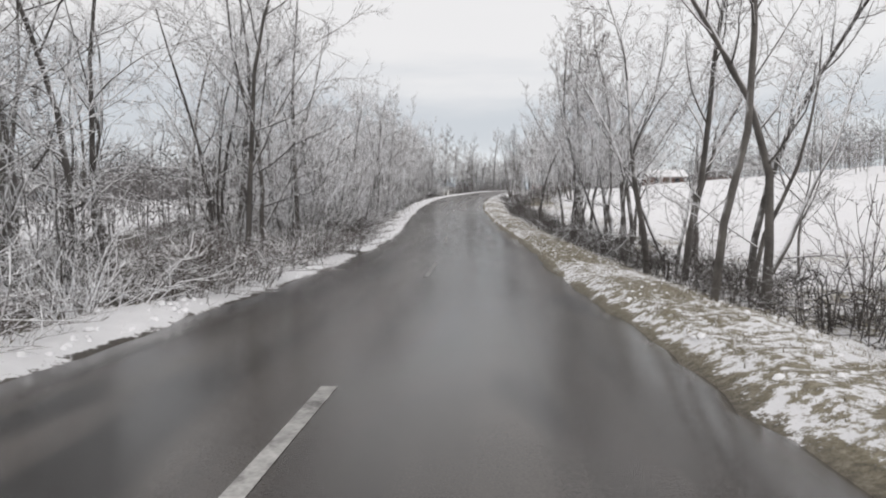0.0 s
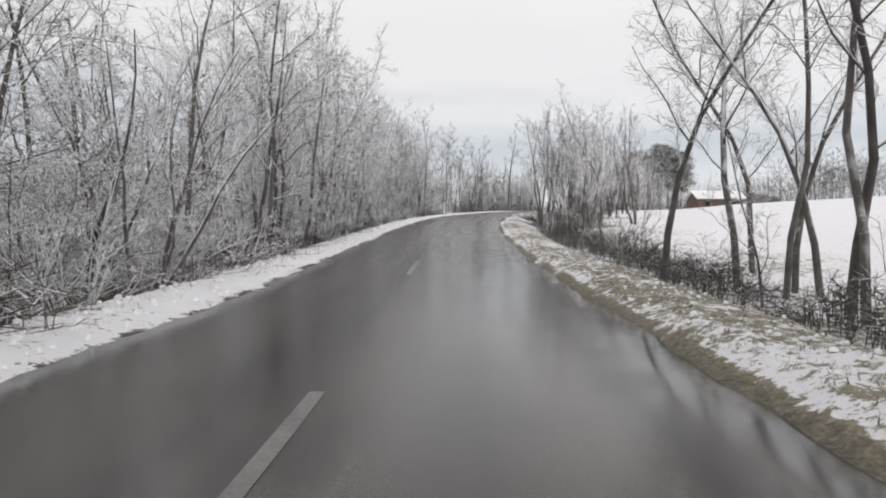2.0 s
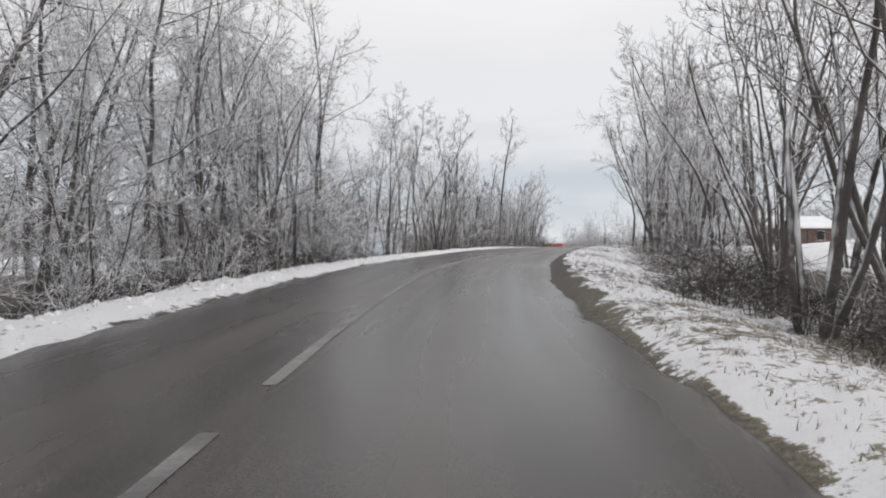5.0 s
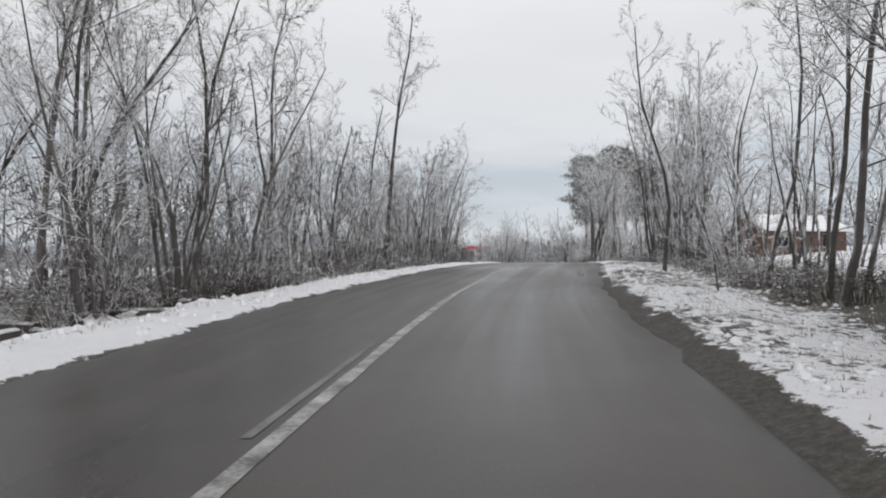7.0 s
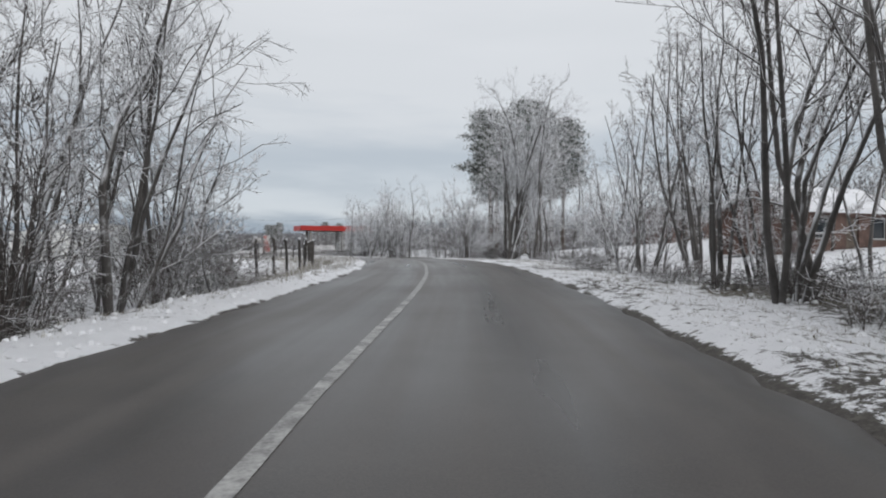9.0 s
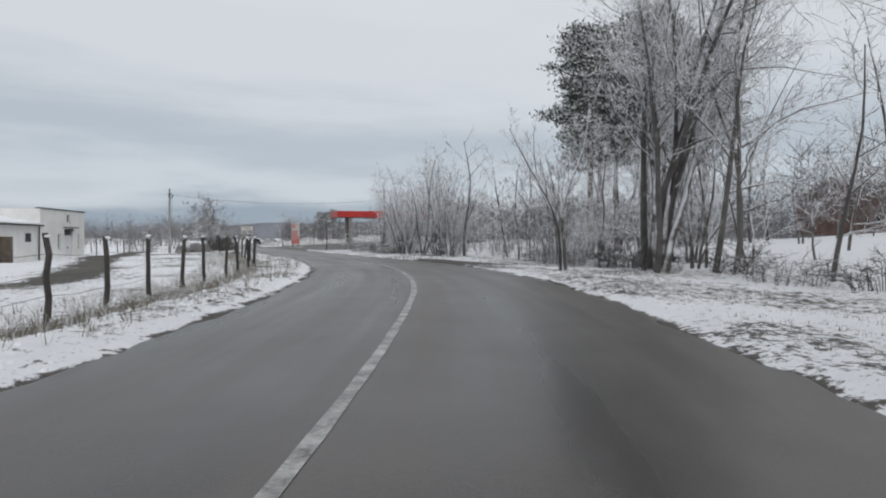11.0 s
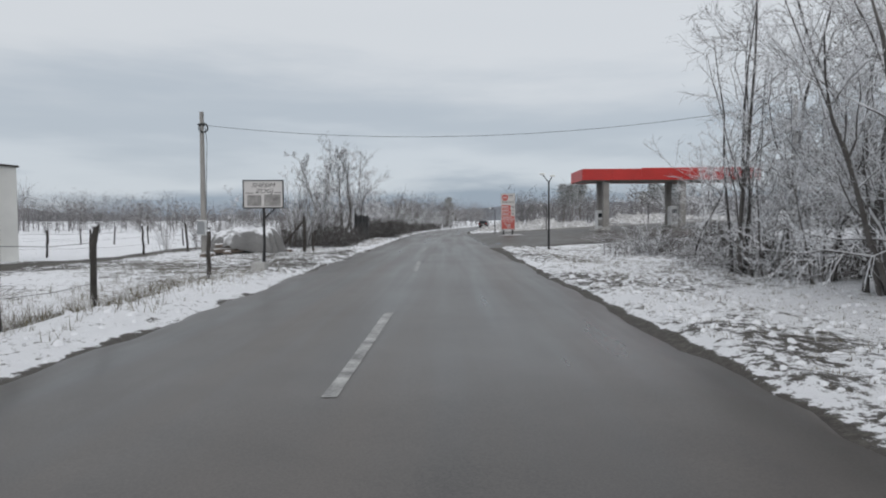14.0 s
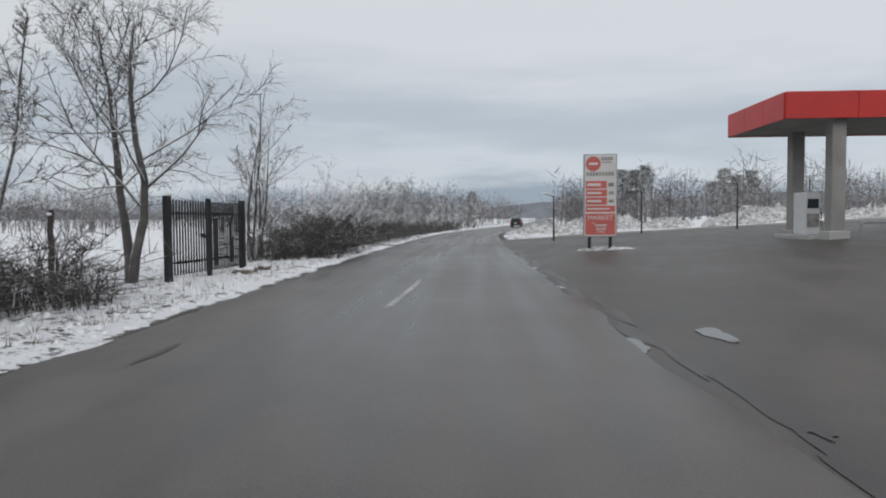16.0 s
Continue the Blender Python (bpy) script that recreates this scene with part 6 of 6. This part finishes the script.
def gate_leaf(gate, a, b, count):
    """One leaf between two points of the gate's own plan: a frame, two rails and upright flat bars."""
    full, yaw = math.hypot(b[0] - a[0], b[1] - a[1]), math.degrees(math.atan2(b[1] - a[1], b[0] - a[0]))
    leaf = part("bottom_rail", box(0.13, full - 0.11, -0.02, 0.02, 0.3, 0.35), IRON, gate)
    leaf.matrix_local = pose(a[0], a[1], 0, 0, 0, yaw)
    part("top_rail", box(0.13, full - 0.11, -0.02, 0.02, 1.4, 1.45), IRON, leaf)
    for x in (0.07, full - 0.11):
        part("stile", box(x, x + 0.06, -0.03, 0.03, 0.05, 1.72), IRON, leaf)
    for k in range(count):
        x = 0.13 + (full - 0.24) * (k + 0.5) / count
        part("bar", box(x - 0.021, x + 0.021, -0.043, -0.022, 0.05, 1.72), IRON, leaf)


def metal_gate():
    p = [at(230.2, -5.55), at(231.95, -5.38), at(233.7, -5.2)]
    base = p[0].z + 0.06
    gate = thing("metal_gate", "closed double-leaf gate of dark upright iron bars", "gate", m=pose(p[0].x, p[0].y, base))
    spots = [(q.x - p[0].x, q.y - p[0].y) for q in p]
    for (x, y), r in zip(spots, (0.07, 0.05, 0.07)):
        part("gate_post", box(x - r, x + r, y - r, y + r, -0.4, 1.8, 0.01), IRON, gate)
    gate_leaf(gate, spots[0], spots[1], 13)
    gate_leaf(gate, spots[1], spots[2], 15)
    part("latch", box(spots[1][0] - 0.16, spots[1][0] + 0.02, spots[1][1] - 0.12, spots[1][1] - 0.06, 0.85, 0.95, 0.005), IRON, gate)


metal_gate()

for i, (s, d, r) in enumerate(((232.2, -4.6, 0.22), (216.0, -8.0, 0.2), (214.2, -9.6, 0.25), (233.0, -4.4, 0.15))):
    st = bmesh.new()
    bmesh.ops.create_icosphere(st, subdivisions=2, radius=r)
    for q in st.verts:
        q.co = Vector((q.co.x * 1.5, q.co.y * 1.1, q.co.z * 0.7)) * (1 + 0.2 * math.sin(q.co.x * 19 + i * 2))
    me = bpy.data.meshes.new("stone")
    st.to_mesh(me)
    st.free()
    me.materials.append(TIMBER)
    tagged(new("stone", me), "rough grey stone with snow on it by the drive", "stone", "loose stones").matrix_basis = put(s, d, 0.03, 40 * i)


# ---- brick houses behind the trees, to the right ----
def gable_house(s, d, turn, length, width, eaves, ridge, label, roof_mat, unfinished=False):
    h = thing("brick_house", label, "house", m=put(s, d, 0, turn))
    holes = [(1.2, 2.3, 0.9, 2.1), (length / 2 - 0.5, length / 2 + 0.5, 0.02, 2.1), (length - 2.4, length - 1.3, 0.9, 2.1)]
    w = wall_with_holes("front_wall", length, eaves, 0.25, holes, BRICK, h)
    for hole in (holes[0], holes[2]):
        window(*hole, h)
    part("door", box(holes[1][0] + 0.02, holes[1][1] - 0.02, 0.12, 0.17, 0.02, 2.08), TIMBER, h, "brown wooden door")
    for x0 in (0, length - 0.25):
        g = bmesh.new()
        prof = [(0.25, 0), (width, 0), (width, eaves), (width / 2, ridge - 0.1), (0.25, eaves)]
        a = [g.verts.new((x0, y, z)) for y, z in prof]
        b = [g.verts.new((x0 + 0.25, y, z)) for y, z in prof]
        g.faces.new(a)
        g.faces.new(b[::-1])
        for i in range(5):
            g.faces.new((a[i], b[i], b[(i + 1) % 5], a[(i + 1) % 5]))
        part("gable_wall", g, BRICK, h)
    part("back_wall", box(0.25, length - 0.25, width - 0.25, width, 0, eaves), BRICK, h)
    for side in (0, 1):
        y0, y1 = (-0.4, width / 2) if side == 0 else (width + 0.4, width / 2)
        z0 = eaves - 0.1
        if unfinished:
            for k in range(13):
                x = length * k / 12
                part("rafter", tube([(x, y0, z0), (x, y1, ridge)], 0.07, 4), TIMBER, h)
            for u in (0.15, 0.5, 0.85):
                part("batten", tube([(0, y0 + (y1 - y0) * u, z0 + (ridge - z0) * u + 0.1), (length, y0 + (y1 - y0) * u, z0 + (ridge - z0) * u + 0.1)], 0.05, 4), TIMBER, h, "batten with snow on it")
        else:
            r = bmesh.new()
            lo = [r.verts.new(p) for p in ((-0.4, y0, z0), (length + 0.4, y0, z0), (length + 0.4, y1, ridge), (-0.4, y1, ridge))]
            hi = [r.verts.new(v.co + Vector((0, 0, 0.2))) for v in lo]
            r.faces.new(lo[::-1])
            r.faces.new(hi)
            for i in range(4):
                r.faces.new((lo[i], lo[(i + 1) % 4], hi[(i + 1) % 4], hi[i]))
            bmesh.ops.recalc_face_normals(r, faces=r.faces)
            part("roof_slope", r, roof_mat, h, "roof slope under snow")
    return h


gable_house(150.0, 20.0, 14, 8.0, 6.0, 2.4, 3.9, "small red-brown brick house with a snowy roof among trees", SNOW)
gable_house(187.0, 49.0, 8, 9.0, 7.0, 3.6, 5.6, "unfinished red-brown brick house with bare snowy rafters", SNOW, True)


# ---- car on the road ahead ----
def car(s, d):
    c = thing("dark_car", "dark estate car on the wet road", "car", m=put(s, d, 0.06))
    bm = bmesh.new()
    prof = [(-2.1, 0.35), (-2.15, 0.75), (-2.05, 0.95), (-1.85, 1.40), (-1.6, 1.46), (0.3, 1.47), (0.95, 0.98), (1.95, 0.82), (2.15, 0.6), (2.1, 0.32)]
    a = [bm.verts.new((-0.86 if z < 1.1 else -0.68, y, z)) for y, z in prof]
    b = [bm.verts.new((0.86 if z < 1.1 else 0.68, y, z)) for y, z in prof]
    bm.faces.new(a)
    bm.faces.new(b[::-1])
    for i in range(len(prof)):
        j = (i + 1) % len(prof)
        bm.faces.new((a[i], b[i], b[j], a[j]))
    bmesh.ops.recalc_face_normals(bm, faces=bm.faces)
    bmesh.ops.bevel(bm, geom=list(bm.edges), offset=0.05, segments=2, affect="EDGES")
    body = part("body", bm, CAR_PAINT, c)
    part("rear_window", box(-0.6, 0.6, -2.03, -1.98, 1.02, 1.34, 0.01), GLASS_DARK, c, "dark rear window")
    for x in (-0.70, 0.70):
        part("tail_lamp", box(x - 0.12, x + 0.12, -2.2, -2.12, 0.72, 0.95, 0.01), TAIL_RED, c, "red tail lamp")
        part("side_window", box(x * 1.13 - 0.01, x * 1.13 + 0.01, -1.4, 0.5, 1.05, 1.35), GLASS_DARK, c)
        for y in (-1.3, 1.35):
            wh = bmesh.new()
            bmesh.ops.create_cone(wh, cap_ends=True, segments=20, radius1=0.31, radius2=0.31, depth=0.2, matrix=Matrix.Translation((x * 1.15, y, 0.31)) @ pose(0, 0, 0, 0, 90))
            tyre = part("wheel", wh, RUBBER, c)
            rim = bmesh.new()
            bmesh.ops.create_cone(rim, cap_ends=True, segments=16, radius1=0.18, radius2=0.18, depth=0.22, matrix=Matrix.Translation((x * 1.16, y, 0.31)) @ pose(0, 0, 0, 0, 90))
            part("rim", rim, GALV, tyre)
    part("bumper", box(-0.84, 0.84, -2.24, -2.1, 0.36, 0.6, 0.03), RUBBER, c)
    part("plate", box(-0.26, 0.26, -2.25, -2.242, 0.62, 0.73), WHITE_PRINT, c)


car(322.0, 1.5)


# ---- rubbish on the verge ----
def blue_bag():
    bm = bmesh.new()
    bmesh.ops.create_icosphere(bm, subdivisions=3, radius=0.16)
    for q in bm.verts:
        k = 1 + 0.18 * math.sin(q.co.x * 31) + 0.15 * math.sin(q.co.y * 27 + 1) + 0.1 * math.sin(q.co.z * 41)
        q.co = Vector((q.co.x * 1.5, q.co.y * 0.9, max(q.co.z, -0.05) * 0.6)) * k
    me = bpy.data.meshes.new("plastic_bag")
    bm.to_mesh(me)
    bm.free()
    me.materials.append(BLUE_PLASTIC)
    tagged(new("plastic_bag", me), "crumpled blue plastic bag in the snow of the verge", "rubbish").matrix_basis = put(97.6, 4.9, 0.02) @ Matrix.Scale(0.55, 4)


blue_bag()


# ---- far woods and the hill line ----
def far_woods(name, seed, count, spots, size, label):
    """A far wood of many thin bare crowns, too many to count."""
    rng = np.random.default_rng(seed)
    v, f = [], []
    for k in range(count):
        s, d = spots(rng)
        x, y = plan(s, d)
        base = np.array((float(x), float(y), float(ground_z(s, d)) - 0.3))
        h = rng.uniform(*size)
        tube_into(v, f, [base, base + np.array((rng.normal(0, 0.4), rng.normal(0, 0.4), h * 0.8))], [0.06, 0.02], 3)
        wide = h * rng.uniform(0.22, 0.36)
        for j in range(66):
            w = rng.normal(0, 1, 3)
            w = w / np.linalg.norm(w)
            r = rng.uniform(0.15, 0.95) ** 0.6
            p = base + np.array((w[0] * wide * r, w[1] * wide * r, h * (0.52 + 0.43 * w[2] * r)))
            go = np.array((w[0] * 0.7 + rng.normal(0, 0.4), w[1] * 0.7 + rng.normal(0, 0.4), 0.5 + rng.normal(0, 0.35))) * h * rng.uniform(0.06, 0.16)
            side = np.cross(go, (rng.normal(), rng.normal(), rng.normal()))
            side = side / (np.linalg.norm(side) + 1e-6) * 0.036
            i = len(v)
            v += [p - side - go * 0.6, p + side - go * 0.6, p + go]
            f.append((i, i + 1, i + 2))
    ob = new(name, mesh_of(name, v, f, WOODS))
    return tagged(ob, label, "woods", kind="stuff")


sow(97, ["back_b", "back_a", "round_a"], 18, 298, 316, 13, 34, (0.5, 0.75))
far_woods("far_woods", 1, 620, lambda r: (r.uniform(290, 440), -(8 + 120 * r.uniform(0, 1) ** 1.6)), (5, 9), "frosted bare woods behind the snowy fields")
far_woods("far_woods", 2, 680, lambda r: (r.uniform(285, 400), 8 + 130 * r.uniform(0, 1) ** 1.3), (5, 8.5), "frosted bare woods behind the filling station")
far_woods("far_woods", 3, 620, lambda r: (r.uniform(170, 360), -r.uniform(90, 170)), (8, 13), "frosted bare woods behind the snowy fields")
far_woods("far_woods", 4, 420, lambda r: (r.uniform(60, 260), r.uniform(48, 110)), (6, 11), "frosted bare woods up the hillside")
far_woods("far_woods", 5, 480, lambda r: (r.uniform(-10, 130), -r.uniform(16, 50)), (6, 9), "frosted bare woods behind the roadside trees")
far_woods("far_woods", 8, 150, lambda r: (r.uniform(120, 215), r.uniform(30, 60)), (6, 10), "frosted bare woods round the brick houses")
far_woods("far_woods", 6, 200, lambda r: (r.uniform(205, 240), r.uniform(24, 60)), (6, 9), "frosted bare woods beside the filling station")
for row in (("pine_a", 366, 42, 0.9, 0), ("pine_b", 369, 45, 0.95, 40), ("pine_a", 372, 48.5, 0.9, 80), ("pine_b", 364, 39, 0.8, 10), ("pine_b", 420, -22, 0.9, 10), ("pine_a", 319, 17.8, 0.64, 30), ("pine_b", 320, 19.6, 0.74, 70), ("pine_a", 321, 21.2, 0.68, 170), ("pine_b", 323, 20.6, 0.62, 100)):
    plant(*row)


def ridge_mesh(seed, s0, dist, height):
    rng = np.random.default_rng(seed)
    v, f = [], []
    n = 140
    ph = rng.uniform(0, 6.28, 6)
    for i in range(n):
        w = radians(-120 + 240 * i / (n - 1))
        x, y = dist * math.sin(w) - 10, 200 + dist * math.cos(w)
        h = height * (0.55 + 0.25 * math.sin(3 * w + ph[0]) + 0.15 * math.sin(7 * w + ph[1]) + 0.07 * math.sin(17 * w + ph[2]) + 0.03 * math.sin(53 * w + ph[3]))
        v += [(x, y, -20), (x, y, 6 + h), (x * 1.15, 200 + (y - 200) * 1.15, -20)]
        if i:
            a = 3 * (i - 1)
            f += [(a, a + 3, a + 4, a + 1), (a + 1, a + 4, a + 5, a + 2)]
    return mesh_of("hills", v, f, HAZY_HILL)


tagged(new("hills", ridge_mesh(3, 0, 2300, 95)), "low wooded hills at the horizon, coloured pale blue-grey for haze", "hills", kind="structure")


# ---- dead grass on the verges ----
def grass(seed, count, name, s0, s1, pick, tall=(0.05, 0.17), mat=GRASS):
    rng = np.random.default_rng(seed)
    v, f = [], []
    ss = rng.uniform(s0, s1, count)
    dd = np.array([pick(rng, s) for s in ss])
    xx, yy = plan(ss, dd)
    zz = ground_z(ss, dd)
    for x, y, z in zip(xx, yy, zz):
        for k in range(5):
            az, L = rng.uniform(0, 6.28), rng.uniform(*tall)
            lean = rng.uniform(0.2, 1.1)
            w = np.array((math.cos(az) * lean, math.sin(az) * lean, 1.0)) * L
            side = np.array((-math.sin(az), math.cos(az), 0)) * 0.006
            p = np.array((x + rng.normal(0, 0.05), y + rng.normal(0, 0.05), z - 0.02))
            i = len(v)
            v += [p - side, p + side, p + w]
            f.append((i, i + 1, i + 2))
    return tagged(new(name, mesh_of(name, v, f, mat)), "dead grass blades sticking out of the thin snow", "grass", kind="stuff")


grass(1, 5200, "dead_grass", 3, 74, lambda r, s: r.uniform(3.4, 6.0), (0.03, 0.09))
grass(2, 3000, "dead_grass", 3, 136, lambda r, s: -r.uniform(3.9, 6.0), (0.04, 0.12))
grass(3, 6000, "dead_grass", 74, 160, lambda r, s: r.uniform(3.7, 8.0), (0.03, 0.09))
grass(4, 3600, "dead_grass", 134, 203, lambda r, s: -r.uniform(3.6, 8.0) if r.uniform() < 0.6 else -r.normal(5.8, 0.35), (0.1, 0.34))
grass(5, 5600, "dead_grass", 160, 217, lambda r, s: r.uniform(3.5, 8.0) if abs(s - 176) > 8 else r.uniform(7.0, 11.0), (0.03, 0.09))
grass(6, 1600, "dead_grass", 216, 262, lambda r, s: -r.uniform(3.5, 6.2))


# ---- lumps of snow on the verges ----
def snow_lumps(seed, count, s0, s1, d0, d1, size=(0.03, 0.09)):
    """Wet snow lies in small lumps over the grass."""
    rng = np.random.default_rng(seed)
    v, f = [], []
    ss, dd = rng.uniform(s0, s1, count), d0 + (d1 - d0) * rng.uniform(0, 1, count) ** 1.3
    xx, yy = plan(ss, dd)
    zz = ground_z(ss, dd)
    for x, y, z in zip(xx, yy, zz):
        r, tall = rng.uniform(*size), rng.uniform(0.6, 1.3)
        i, turn = len(v), rng.uniform(0, 6.28)
        wide = rng.uniform(0.8, 1.35)
        for k, (h, q) in enumerate(((-0.3, 1.0), (0.55, 0.75))):
            for n in range(6):
                a = turn + n * 1.0472
                g = r * q * rng.uniform(0.75, 1.2)
                v.append((x + g * wide * math.cos(a), y + g * math.sin(a), z + r * tall * h))
        v.append((x, y, z + r * tall * 0.85))
        for n in range(6):
            m = (n + 1) % 6
            f += [(i + n, i + m, i + 6 + m, i + 6 + n), (i + 6 + n, i + 6 + m, i + 12)]
    return tagged(new("snow_lumps", mesh_of("snow_lumps", v, f, SNOW, True)), "small lumps of wet snow over the grass verge", "snow", kind="stuff")


snow_lumps(1, 1224, 4, 80, -3.3, -5.2, (0.02, 0.06))
snow_lumps(2, 1152, 4, 66, 3.4, 6.0, (0.015, 0.04))
snow_lumps(3, 1440, 78, 140, 3.7, 7.0, (0.02, 0.06))
snow_lumps(4, 864, 80, 140, -3.3, -5.6, (0.02, 0.06))
snow_lumps(5, 1440, 186, 219, 3.5, 8.0, (0.02, 0.06))
snow_lumps(6, 720, 138, 204, -3.3, -6.5, (0.02, 0.06))
snow_lumps(7, 720, 214, 240, -3.3, -5.8, (0.02, 0.06))


# ---- logs and stones in the gap of the wood ----
rng_log = np.random.default_rng(55)
for i in range(7):
    s, d = 96.0 + i * 1.25 + rng_log.uniform(-0.3, 0.3), -rng_log.uniform(5.4, 7.4)
    long, r = rng_log.uniform(0.5, 1.6), rng_log.uniform(0.09, 0.17)
    pts = [(-long / 2, 0, r * 0.7), (-long / 6, rng_log.normal(0, 0.04), r * 0.75), (long / 3, rng_log.normal(0, 0.05), r * 0.8), (long / 2, 0.02, r * 0.85)]
    log = thing("felled_log", "short dark felled log with snow on top", "log", "felled logs", put(s, d, 0.0, rng_log.uniform(-50, 50)))
    part("bark", tube(pts, [r, r * 0.97, r * 0.93, r * 0.9], 9), LOG, log)
for i in range(9):
    s, d, r = 95.5 + rng_log.uniform(0, 9), -rng_log.uniform(5.2, 7.8), rng_log.uniform(0.13, 0.28)
    st = bmesh.new()
    bmesh.ops.create_icosphere(st, subdivisions=2, radius=r)
    for q in st.verts:
        q.co = Vector((q.co.x * 1.3, q.co.y, q.co.z * 0.8)) * (1 + 0.18 * math.sin(q.co.x * 17 + i * 2) + 0.1 * math.sin(q.co.y * 23 + i))
    me = bpy.data.meshes.new("stone")
    st.to_mesh(me)
    st.free()
    me.materials.append(LOG)
    tagged(new("stone", me), "dark wet stone capped with snow in the gap of the wood", "stone", "stones in the gap").matrix_basis = put(s, d, 0.02, 40 * i)
